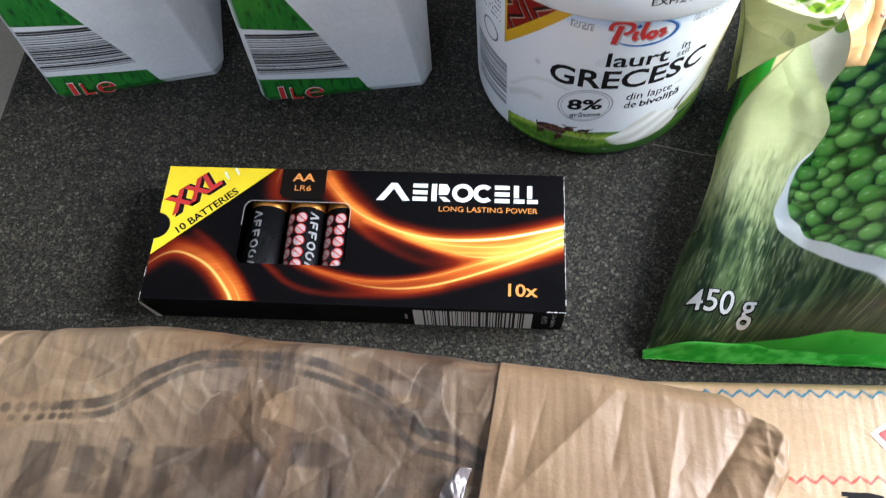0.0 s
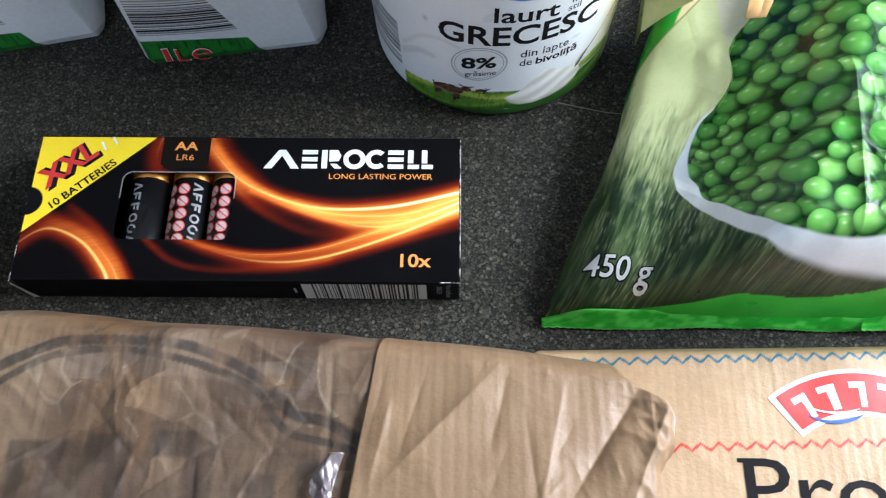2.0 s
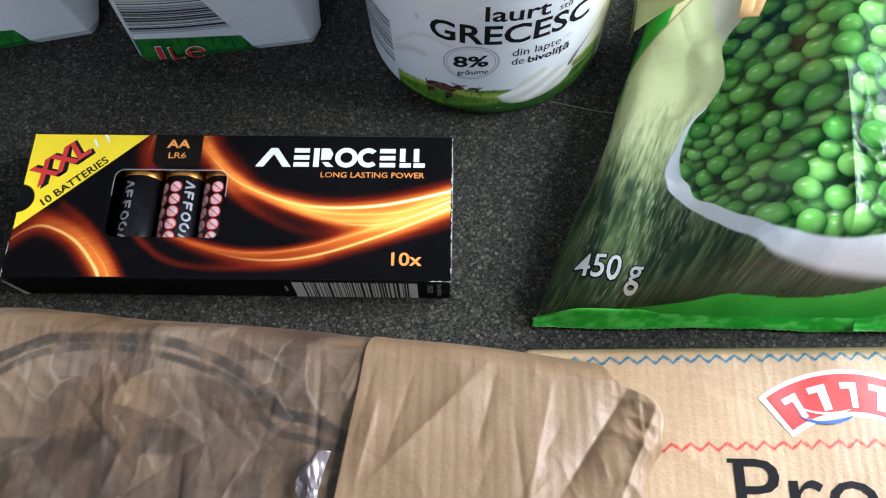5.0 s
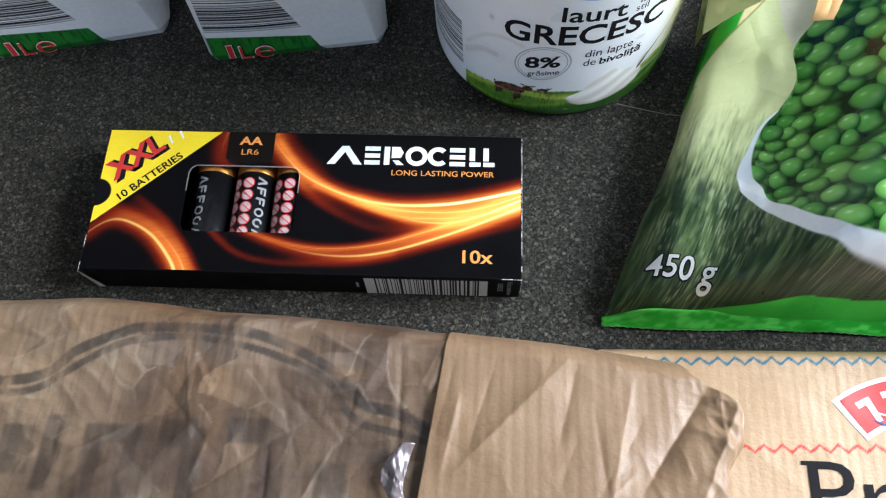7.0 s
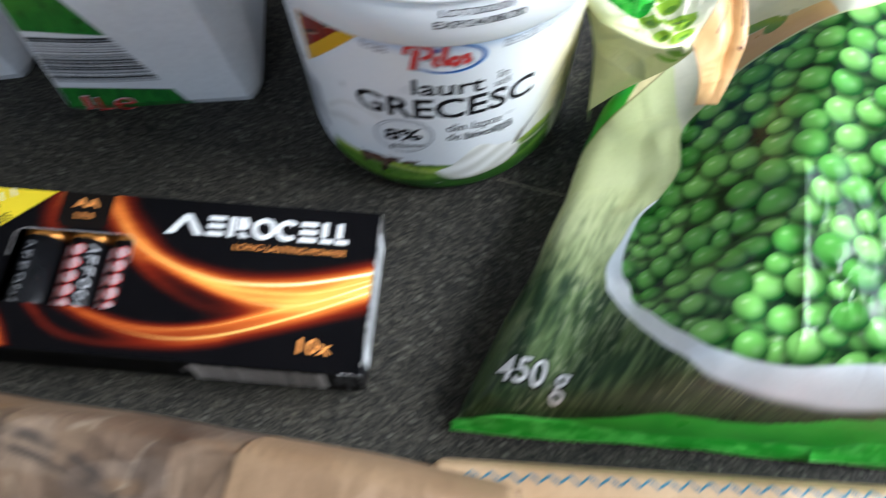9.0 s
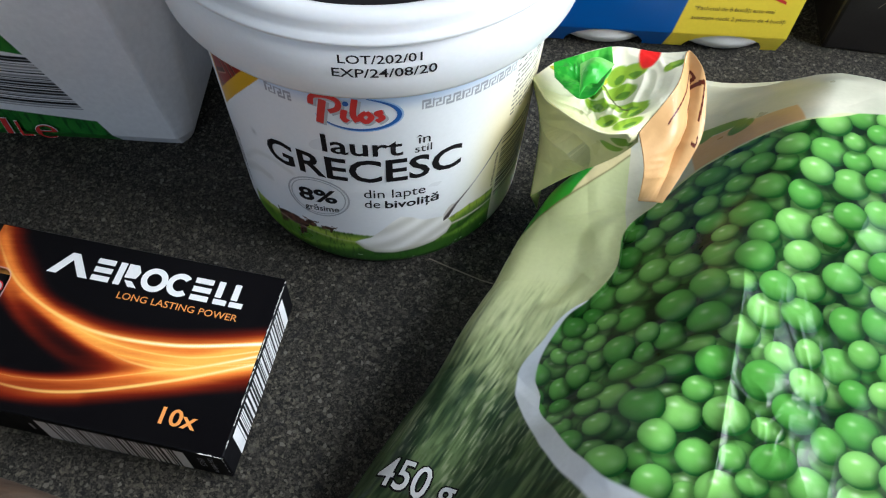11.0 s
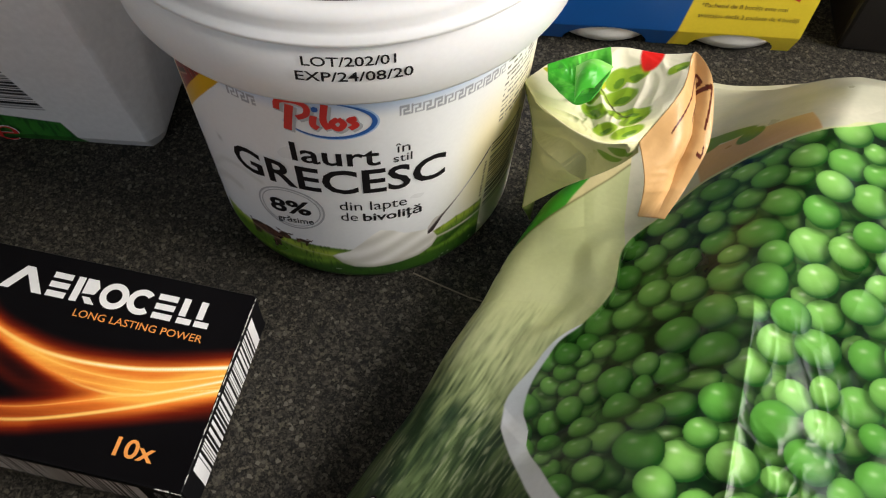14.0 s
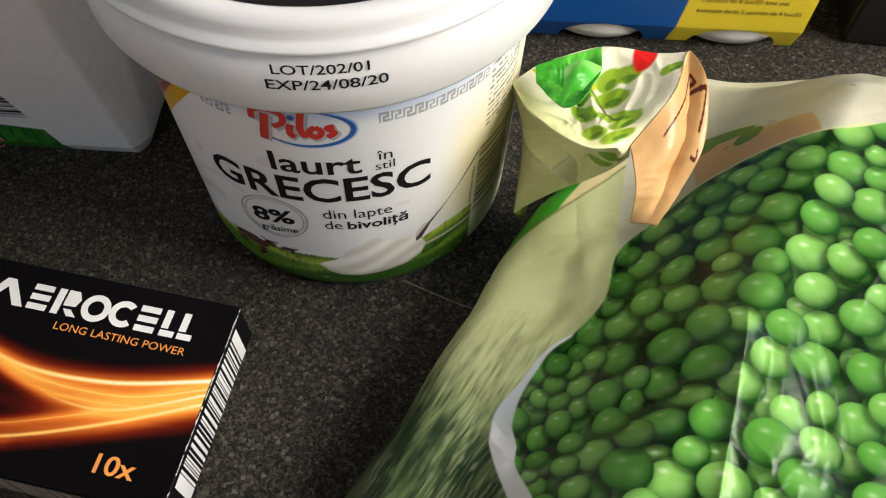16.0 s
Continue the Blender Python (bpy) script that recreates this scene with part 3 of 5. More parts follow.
KEY = np.array([[int(c) for c in row] for row in ("111110", "100010", "101110", "101000", "101111")], float)


def meander(A, Z, lo, hi, z0, lean, height=3.1, pitch=3.15):
    """A Greek key border between two angles."""
    v = (Z - z0 - lean * (A - lo)) / height
    i = np.clip(((1 - v) * 5).astype(int), 0, 4)
    j = (np.mod((A - lo) / pitch, 1.0) * 6).astype(int) % 6
    return KEY[i, j] * (v > 0) * (v < 1) * (A > lo) * (A < hi)


def label_art(A, Z):
    """Printed label over angle in degrees and height in millimetres."""
    S = A * 0.81
    full = np.ones(A.shape + (3,))
    C = full * lin(230, 231, 232)
    C = mix(C, lin(234, 226, 196), smooth(36, 62, A) * (1 - smooth(46, 76, Z)) * 0.85)
    C = mix(C, lin(224, 208, 156), smooth(44, 60, A) * smooth(14, 34, Z) * (1 - smooth(48, 78, Z)) * 0.7)
    C = mix(C, lin(168, 190, 222), smooth(SKY - 7, SKY - 0.5, Z) * (1 - smooth(46, 74, np.abs(A - 14))) * 0.85)
    # milk drawn across the white field, with drops
    for pts, wide in (([(-44, 30), (-34, 40), (-25, 43), (-17, 41.5)], 1.4), ([(-46, 24), (-36, 31), (-29, 32)], 2.2)):
        far, _ = nearness(S, Z, strand([(a * 0.81, z) for a, z in pts], 40))
        C = mix(C, lin(190, 190, 184), np.exp(-far / wide**2) * 0.55)
        C = mix(C, lin(246, 246, 244), np.exp(-(far - wide**2) ** 2 / 6) * 0.3)
    C = mix(C, lin(176, 178, 176), np.exp(-((A + 31) / 1.1) ** 2 - ((Z - 51) / 1.2) ** 2) * 0.8)
    # meadow: rolling bands of grass, lighter along their crests
    hill = np.interp(A, (-105, -50, -36, -17, 4, 20, 40, 48, 62, 105), (10, 10.5, 13.6, 17.0, 18.0, 17.5, 20.5, 22.5, 22.0, 20))
    blades = fnoise(S * 1.8, Z * 0.4, 5, 3)
    green = mix(full * lin(58, 104, 30), lin(112, 150, 48), fnoise(S * 0.16, Z * 0.5 + S * 0.05, 11, 3))
    crest = (Z - hill + 2.2 + 1.6 * np.sin(S * 0.11 + 1.0))
    green = mix(green, lin(176, 196, 70), np.exp(-(crest / 2.0) ** 2) * 0.85)
    second = Z - (7.5 + 3.5 * np.sin(S * 0.075 + 0.4) + 6.0 * smooth(30, 62, A))
    green = mix(green, lin(40, 84, 24), smooth(1.0, -2.5, second) * 0.85)
    green = mix(green, lin(128, 168, 56), np.exp(-((second - 1.0) / 0.9) ** 2) * 0.6)
    third = Z - (13.0 + 0.34 * (A - 40))
    green = mix(green, lin(30, 72, 22), np.exp(-((third + 1.4) / 1.3) ** 2) * smooth(36, 44, A) * 0.85)
    green = mix(green, lin(26, 60, 20), smooth(0.5, 0.75, blades) * 0.55)
    green = mix(green, lin(18, 56, 16), 1 - smooth(1.0, 5.5, Z))
    dots = fnoise(S * 0.55, Z * 0.8, 23, 2)
    green = mix(green, lin(214, 222, 196), smooth(0.80, 0.86, dots) * smooth(9, 5, Z) * 0.8)
    C = mix(C, green, 1 - smooth(-0.4, 0.5, Z - hill - 0.8 * (blades - 0.5)))
    # cattle
    dark = mix(full * lin(58, 36, 30), lin(112, 74, 58), smooth(0.45, 0.7, fnoise(S * 0.8, Z * 0.8, 27, 3)))
    cow = np.zeros(A.shape, bool)
    for ox, oz, k in ((-21.5, 15.6, 1.0), (-6.4, 18.3, 0.34)):
        a, z = (A - ox) / k, (Z - oz) / k
        cow |= (a / 7.2) ** 2 + ((z - 0.08 * a) / 2.5) ** 2 < 1
        cow |= ((a - 8.2) / 2.4) ** 2 + ((z - 2.2) / 1.4) ** 2 < 1
        cow |= (np.abs(z - 3.4 - 0.25 * np.abs(a - 8.2)) < 0.35) & (np.abs(a - 8.2) < 3.4)
        for leg, foot in ((-5.6, -6.0), (-4.0, -5.0), (3.4, -7.0), (5.0, -5.6)):
            cow |= (np.abs(a - leg - 0.1 * z) < 0.75) & (z < 0) & (z > foot)
        cow |= (np.abs(a + 7.3 + 0.2 * z) < 0.35) & (z < 1.5) & (z > -3.4)
    C = np.where(cow[..., None], dark, C)
    # dollop of yoghurt and spoon
    low = np.interp(A, (3.6, 7, 11, 18, 26, 34, 39, 41), (13.4, 10, 8.3, 7.8, 8.6, 10.0, 12.5, 16))
    high = np.interp(A, (3.6, 6, 10, 14, 18, 21, 25, 29, 34, 38, 41), (13.6, 15.2, 17.0, 21.0, 25.5, 27.8, 26.6, 24.2, 23.2, 22.6, 17))
    inside = smooth(-0.3, 0.4, Z - low) * smooth(0.3, -0.4, Z - high)
    fold = 0.5 + 0.5 * np.sin((Z - 0.32 * A) * 0.75 + 2.2 * np.sin(A * 0.12))
    cream = mix(full * lin(244, 242, 236), lin(196, 192, 178), fold * 0.65)
    cream = mix(cream, lin(172, 170, 150), smooth(3.0, 0.0, Z - low) * 0.7)
    C = mix(C, cream, inside)
    along = (A - 38.5) / 22.5
    off = Z - (23.0 + 22.4 * along)
    wide = 0.62 + 2.3 * np.exp(-((along - 0.03) / 0.10) ** 2)
    steel = mix(full * lin(58, 48, 46), lin(204, 198, 192), smooth(-0.6, 0.8, off - 0.6 * np.sin(along * 9)))
    C = mix(C, steel, ((np.abs(off) < wide) & (along > -0.06) & (along < 1.0)).astype(float))
    C = mix(C, lin(128, 130, 138), 0.85 * np.maximum(meander(A, Z, 27.6, 62.2, 73.9, -0.045), meander(A, Z, -19.2, -10.4, 74.2, -0.05)))
    # promotion corner
    rise = 56.3 + (A + 42) * 0.99
    tri = (A > -49.5) & (Z > rise) & (A < -17)
    inner = (A > -47.8) & (Z > rise + 6.0) & (A < -18)
    C = np.where(tri[..., None], lin(212, 164, 30), C)
    stripes = np.mod(A * 0.16 + 0.6 * np.abs(np.mod(Z * 0.13 + A * 0.05, 2) - 1) * 2, 1.0)
    red = mix(full * lin(128, 22, 16), lin(34, 12, 10), ((stripes > 0.55) & (stripes < 0.8)).astype(float))
    red = mix(red, lin(196, 168, 140), ((stripes > 0.80) & (stripes < 0.87)).astype(float))
    C = np.where((tri & inner)[..., None], red, C)
    # side panels: barcodes, small round mark, unreadable lines
    lines = np.mod(Z * 1.25 + 0.8 * np.floor(np.mod(Z * 0.41, 3)), 2.1) < 1.05
    C = mix(C, lin(232, 226, 206), ((A > 60.5) & (Z < 26)).astype(float))
    C = np.where(((A > 61.5) & (A < 80) & (Z > 16) & (Z < 46) & lines)[..., None], lin(40, 34, 30), C)
    C = np.where(((A > 63) & (A < 80) & (Z > 52) & (Z < 76) & (np.mod(Z, 1.9) < 0.8) & (fnoise(A * 1.2, Z * 0.5, 41, 2) > 0.42))[..., None], lin(92, 86, 76), C)
    C = np.where(((np.abs(A - 58.4 - 0.03 * Z) < 0.5) & (Z > 24) & (Z < 40) & (np.mod(Z, 1.5) < 1.0))[..., None], lin(120, 104, 82), C)
    C = mix(C, full * lin(230, 230, 232), ((A < -46) & (Z < 48)).astype(float))
    C = np.where(((A < -47.5) & (A > -74) & (Z > 14) & (Z < 38) & lines)[..., None], lin(62, 64, 70), C)
    C = mix(C, lin(80, 80, 84), ((A < -50) & (np.abs(np.hypot((A + 60) * 0.8, Z - 48) - 4.6) < 0.4)).astype(float))
    C = np.where(((A < -52) & (A > -72) & (Z > 56) & (Z < 76) & (np.mod(Z, 2.2) < 0.8) & (fnoise(A * 1.1, Z * 0.4, 43, 2) > 0.4))[..., None], lin(110, 112, 116), C)
    return C


A, Z = np.meshgrid(np.linspace(-105, 105, 860), np.linspace(2.2, LABEL_TOP, 205), indexing="ij")
rr = R0 + SLOPE * Z * MM + 0.0001
rr = rr - 0.0016 * np.clip((4.5 - Z) / 4.5, 0, 1) ** 2
lab = np.stack([rr * np.sin(np.radians(A)), -rr * np.cos(np.radians(A)), Z * MM], -1)
part("label", grid_mesh("label", lab, label_art(A, Z)), TUB_LABEL, tub, "printed label with meadow, spoon and cream")
rt = R0 + SLOPE * LABEL_TOP * MM
part("body", lathe_bm([(R0 - 0.006, 0.0008), (R0 - 0.0025, 0.0), (R0 - 0.0012, 0.0012), (R0 - 0.0001, 0.004), (rt - 0.0001, LABEL_TOP * MM), (rt + 0.0004, LABEL_TOP * MM + 0.0005), (SKIRT - 0.0012, 0.0862), (SKIRT - 0.0004, 0.0858), (SKIRT, 0.0866), (SKIRT, 0.1018), (SKIRT - 0.0012, 0.1022), (SKIRT - 0.0012, 0.1030)], 128), TUB_WHITE, tub)
lid = part("lid", lathe_bm([(SKIRT - 0.0010, 0.1022), (SKIRT + 0.0006, 0.1022), (SKIRT + 0.0010, 0.1026), (SKIRT + 0.0009, 0.1034), (SKIRT - 0.0004, 0.1040), (SKIRT - 0.0009, 0.1046), (SKIRT - 0.0010, 0.1062), (SKIRT - 0.0016, 0.1074), (SKIRT - 0.0028, 0.1082), (SKIRT - 0.0046, 0.1084), (SKIRT - 0.0056, 0.1078), (SKIRT - 0.0062, 0.1056), (SKIRT - 0.0072, 0.1048), (0.0, 0.1048)], 144), TUB_WHITE, tub, "white snap-on lid with a raised rim")
part("lid_print", bent(ring_bm(0, 0, 41.0, 46.0, 90), lambda x, y: (x * MM, y * MM, 0.1050), 9), INK_BLACK, lid, "black ring printed on the lid")


def on_tub(bm, name, mat, label="", lift=0.00020):
    """Artwork given over degrees and millimetres."""
    return part(name, bent(bm, lambda a, z: tub_place(a, z, lift), 3.0), mat, tub, label)


def leaning(bm, rise, mid):
    for v in bm.verts:
        v.co.y += rise * (v.co.x - mid)
    return bm


on_tub(leaning(text_bm("GRECESC", -25.2, 42.0, 45.3, 55.3, 0.02), 0.03, 8), "product_name", INK_BLACK)
on_tub(text_bm("Iaurt", -3.2, 22.0, 57.0, 64.2, 0.015), "product_name", INK_BLACK)
on_tub(text_bm("în", 26.3, 30.6, 60.8, 64.2), "product_name", INK_BLACK)
on_tub(text_bm("stil", 25.7, 31.2, 57.2, 60.2), "product_name", INK_BLACK)
on_tub(text_bm("din lapte", 8.7, 29.6, 36.7, 42.0), "product_line", INK_BLACK)
on_tub(text_bm("de", 8.7, 14.0, 33.0, 36.9), "product_line", INK_BLACK)
on_tub(text_bm("bivoliță", 15.6, 34.6, 31.6, 36.9, 0.022), "product_line", INK_BLACK)
on_tub(leaning(text_bm("8%", -15.6, -0.8, 31.6, 38.0, 0.03), 0.20, -8.2), "fat_mark", INK_BLACK)
on_tub(leaning(text_bm("grăsime", -14.0, -0.7, 26.6, 30.4, 0.01), 0.22, -7.4), "fat_mark", INK_BLACK)
on_tub(leaning(merge(ring_bm(-8.2, 34.0, 10.1, 10.5, 48, squash=0.80), ring_bm(-8.2, 34.0, 11.2, 11.9, 48, squash=0.80)), 0.16, -8.2), "fat_ring", INK_GREY, "double grey ring")


def crescent(cx, cz, rx, rz, a0, a1, thick, n=48):
    """An arc that swells towards its end."""
    out, back = [], []
    for k in range(n + 1):
        a, w = radians(a0 + (a1 - a0) * k / n), thick * math.sin(math.pi * (0.06 + 0.92 * k / n)) ** 0.7 * (0.35 + 0.65 * k / n)
        out.append((cx + rx * math.cos(a), cz + rz * math.sin(a)))
        back.append((cx + (rx - w * 1.3) * math.cos(a), cz + (rz - w) * math.sin(a)))
    bm = bmesh.new()
    rows = [[bm.verts.new((*p, 0)), bm.verts.new((*q, 0))] for p, q in zip(out, back)]
    for p, q in zip(rows, rows[1:]):
        bm.faces.new((p[0], q[0], q[1], p[1]))
    return bm


def brush(pts, half):
    """A stroke of a brush through a few places."""
    line = strand(pts, 36)
    bm = bmesh.new()
    rows = []
    for k, (a, z) in enumerate(line):
        d = line[min(k + 1, len(line) - 1)] - line[max(k - 1, 0)]
        d = d / (np.hypot(*d) + 1e-9) * half
        rows.append([bm.verts.new((a - d[1] * 1.2, z + d[0], 0)), bm.verts.new((a + d[1] * 1.2, z - d[0], 0))])
    for p, q in zip(rows, rows[1:]):
        bm.faces.new((p[0], q[0], q[1], p[1]))
    return bm


on_tub(crescent(9.2, 73.4, 13.2, 6.4, -165, 80, 1.9), "logo_halo", material("pale_blue_ink", (0.34, 0.50, 0.74), 0.45, vary=0.05), "", 0.00016)
on_tub(crescent(9.2, 73.4, 12.6, 6.0, -165, 78, 1.5), "logo_arc", INK_BLUE, "blue arc of the logo")
LOGO = (([(-4.4, 75.2), (-3.6, 78.2), (0.5, 79.0), (3.6, 77.8), (3.4, 75.2), (0.8, 73.6)], 0.75), ([(-0.6, 77.6), (-1.6, 73.0), (-2.4, 68.8)], 0.95), ([(5.4, 75.0), (4.9, 72.0), (6.2, 70.8)], 0.8), ([(8.6, 79.0), (7.8, 73.6), (9.0, 70.9)], 0.8), ([(11.6, 74.6), (9.9, 72.8), (11.4, 71.0), (13.0, 72.8), (11.6, 74.6)], 0.75), ([(16.4, 74.8), (14.6, 74.2), (16.2, 72.6), (14.4, 71.2)], 0.75))
on_tub(merge(*[brush([(a + 0.5, z - 0.5) for a, z in pts], half + 0.3) for pts, half in LOGO]), "logo_shade", INK_GREY, "", 0.00024)
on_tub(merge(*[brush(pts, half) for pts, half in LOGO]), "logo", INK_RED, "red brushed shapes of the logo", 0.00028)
on_tub(poly_bm([disc(5.9, 77.2, 0.9, 12)]), "logo_dot", INK_BLUE, "", 0.00028)


def on_collar(bm, name, mat):
    return part(name, bent(bm, lambda a, z: ((SKIRT + 0.0002) * math.sin(radians(a)), -(SKIRT + 0.0002) * math.cos(radians(a)), z * MM), 4.5), mat, tub)


on_collar(text_bm("LOT/202/01", 6.8, 25.6, 97.0, 99.5, 0.012), "date_stamp", INK_BLACK)
on_collar(text_bm("EXP/24/08/20", 5.2, 29.1, 93.0, 95.6, 0.012), "date_stamp", INK_BLACK)


# ---- milk cartons ----
def carton_art(u, z):
    C = np.ones(u.shape + (3,)) * lin(220, 219, 219)
    green = mix(np.ones(u.shape + (3,)) * lin(24, 92, 34), lin(58, 132, 44), fnoise(u * 0.5, z * 0.12, 7, 3))
    green = mix(green, lin(16, 60, 24), smooth(0.5, 0.75, fnoise(u * 0.9, z * 0.25, 17, 3)) * 0.8)
    left = smooth(0.25, -0.25, u - (47.5 - z * 0.33 - 0.0016 * z * z))
    top = 15.2 - 0.10 * (u - 3)
    C = mix(C, green, left * smooth(0.2, -0.2, z - top))
    r, at, bars, grey = random.Random(21), 17.8, np.zeros(u.shape), np.zeros(u.shape)
    bow = 0.05 * (u - 3) - 0.0018 * (u - 20) ** 2
    while at < 40.6:
        w = r.choice((0.35, 0.5, 0.6, 0.9, 1.1))
        bars = np.maximum(bars, smooth(w / 2 + 0.12, w / 2 - 0.12, np.abs(z + bow - at - w / 2)) * r.choice((1.0, 1.0, 1.0, 0.6)))
        at += w + r.choice((0.25, 0.35, 0.45, 0.7))
        grey = np.maximum(grey, smooth(0.5, 0.3, np.abs(z + bow - at)) * r.choice((0.0, 0.3, 0.5)))
    C = mix(C, lin(112, 114, 118), left * grey * (u > 0.3))
    C = mix(C, lin(20, 21, 23), left * bars * (u > 0.3))
    C = mix(C, green, left * smooth(-0.2, 0.2, z + 0.12 * u - 44.6))
    return C


def milk_carton(x, y, turn, lean_seed):
    ob = thing("milk_carton", pose(x, y, 0, 0, 0, turn), "white and green one-litre milk carton standing on the worktop", "milk carton", "milk cartons")
    W, D, H = 0.0705, 0.0705, 0.195
    us = np.linspace(0, 1, 210)
    zs = np.concatenate([np.linspace(0.0, 0.070, 330), np.linspace(0.0705, 0.125, 50), np.linspace(0.13, H, 14)])
    P, C = [], []
    for z in zs:
        up = min(z / 0.075, 1.0)
        cr = 0.0045 + 0.0105 * up
        cl = 0.0015 + 0.001 * up
        belly = 0.0012 * math.sin(min(1, z / H) * math.pi)
        foot = 0.0016 * max(0, 1 - z / 0.004)
        ring = [(cl + foot + (W - cl - cr - foot) * u, foot - belly * math.sin(math.pi * u)) for u in us]
        ring += [(W - cr + cr * t + 0.0006 * math.sin(math.pi * t) - foot * t, cr * 1.15 * t + foot) for t in np.linspace(0.12, 1, 8)]
        ring += [(W + belly * math.sin(math.pi * t) - foot, cr + (D - 0.002 - cr) * t) for t in np.linspace(0.1, 1, 8)]
        ring += [(W - 0.002 - (W - 0.004) * t, D) for t in np.linspace(0, 1, 8)]
        ring += [(0 - belly * math.sin(math.pi * t) + foot, D - 0.002 - (D - 0.004) * t) for t in np.linspace(0, 1, 8)]
        P.append([(a, b, z) for a, b in ring])
    P = np.array(P).transpose(1, 0, 2)
    n = P.shape[0]
    U = np.concatenate([us * 70.5, np.full(n - 210, 90.0)])[:, None] * np.ones((1, len(zs)))
    Zg = zs[None, :] * 1000 * np.ones((n, 1))
    art = carton_art(U, Zg)
    P[..., :2] += (0.00035 * (fnoise(U * 0.05 + lean_seed, Zg * 0.05, 3, 3) - 0.5))[..., None]
    part("body", grid_mesh("body", P, art, wrap=True), CARTON_PRINT, ob)
    lidm = bmesh.new()
    lidm.faces.new([lidm.verts.new(tuple(v)) for v in P[:, -1]])
    part("top_panel", lidm, CARTON_PRINT, ob)
    for body, a, b, c, d in (("1", 4.9, 6.9, 3.2, 10.8), ("L", 9.4, 13.6, 2.4, 9.6), ("℮", 15.2, 22.4, 2.0, 8.4)):
        for off, mat, nm in ((0.03, INK_WHITE, "volume_outline"), (0.0, INK_RED, "volume_mark")):
            g = 0.28 if off else 0.0
            bm = text_bm(body, a - g, b + g, c - g, d + g)
            for v in bm.verts:
                up = min(v.co.y * MM / 0.075, 1.0)
                v.co = (0.003 + v.co.x * MM, -0.0008 - (0.0 if off else 0.0002), v.co.y * MM)
            part(nm, bm, mat, ob)
    return ob


milk_carton(0.0260, 0.0950, 8.7, 0.0)
milk_carton(-0.0610, 0.0940, 12.6, 5.0)

# ---- bag of peas ----
def left_edge(y):
    return 0.1745 + (y + 0.010) * 0.385 + 0.0020 * smooth(0.02, 0.05, y) * smooth(0.085, 0.060, y)


def smooth_line(xs, pts):
    """Height of a soft line through a few places, at xs."""
    line = strand(pts, 120)
    return np.interp(xs, line[:, 0], line[:, 1])


def bay_edge(Y):
    """Where the pale fold of film ends and the peas begin, by Y, in millimetres."""
    return smooth_line(Y, [(-30, 236), (12, 226), (35, 221.5), (51, 226), (58, 232), (68, 238), (84, 240.5), (100, 254), (105, 264), (110, 290), (140, 330)])


def bag_height(x, y):
    d = np.clip(x - left_edge(y), 0, 1)
    h = 0.026 * (1 - np.exp(-d / (0.006 - 0.003 * smooth(0.02, 0.05, y)))) + 0.036 * smooth(0.025, 0.064, d)
    h = h * (1 - np.exp(-np.clip(y + 0.0085, 0, 1) / 0.003))
    h = h * (1 - 0.75 * np.clip((y - 0.105) / 0.065, 0, 1) ** 2)
    far = np.clip((0.355 - x) / 0.05, 0, 1)
    h = h * np.sin(far * np.pi / 2) ** 0.6
    body = smooth(0.004, 0.022, h)
    lump = 0.0024 * (fnoise(x / 0.020, y / 0.020, 51, 3) - 0.5)
    fine = 0.0007 * creases(x, y, (0.18, 0.30, -0.005, 0.15), 120, 63, 0.022, 0.0030) * (1 - 0.5 * smooth(0.225, 0.245, x))
    fold = fine + 0.0015 * crumple(x / 0.045 + y / 0.11, y / 0.030 - x / 0.05, 61) * (1 - 0.75 * smooth(0.225, 0.245, x))
    valley = -0.005 * np.exp(-(((y - 0.030) - 0.55 * (x - 0.235)) / 0.005) ** 2) * smooth(0.219, 0.228, x) * (1 - smooth(0.250, 0.266, x))
    crest = (0.0012 * np.exp(-(((x - 0.2690) + 0.30 * (y - 0.02)) / 0.006) ** 2) + 0.0013 * np.exp(-np.abs((x - 0.2620) - 0.12 * (y - 0.047)) / 0.0014) + 0.0006 * crumple(x / 0.008, y / 0.011, 67) * np.exp(-((x - 0.268) / 0.012) ** 2)) * smooth(-0.004, 0.01, y) * (1 - smooth(0.045, 0.06, y))
    over = 0.0032 * smooth(0.0012, 0.0, x - bay_edge(y * 1000) / 1000) * smooth(0.046, 0.056, y) * smooth(0.012, 0.004, bay_edge(y * 1000) / 1000 - x) * smooth(0.094, 0.084, y)
    ripple = 0.0009 * np.sin(x / 0.0042 + 4 * fnoise(x / 0.02, y / 0.03, 71, 2)) * np.exp(-((y + 0.004) / 0.004) ** 2)
    return np.maximum(h + (lump + fold + valley + crest + ripple) * body + over * (h > 0.01), 0.0012)


def bag_belly(x, y, h):
    """How far the steep flank bulges outwards over its foot."""
    d = np.clip(x - left_edge(y), 0, 1)
    return -0.0024 * np.exp(-((d - 0.004) / 0.006) ** 2) * smooth(0.004, 0.018, h) * smooth(0.025, 0.055, y) * smooth(0.112, 0.098, y)


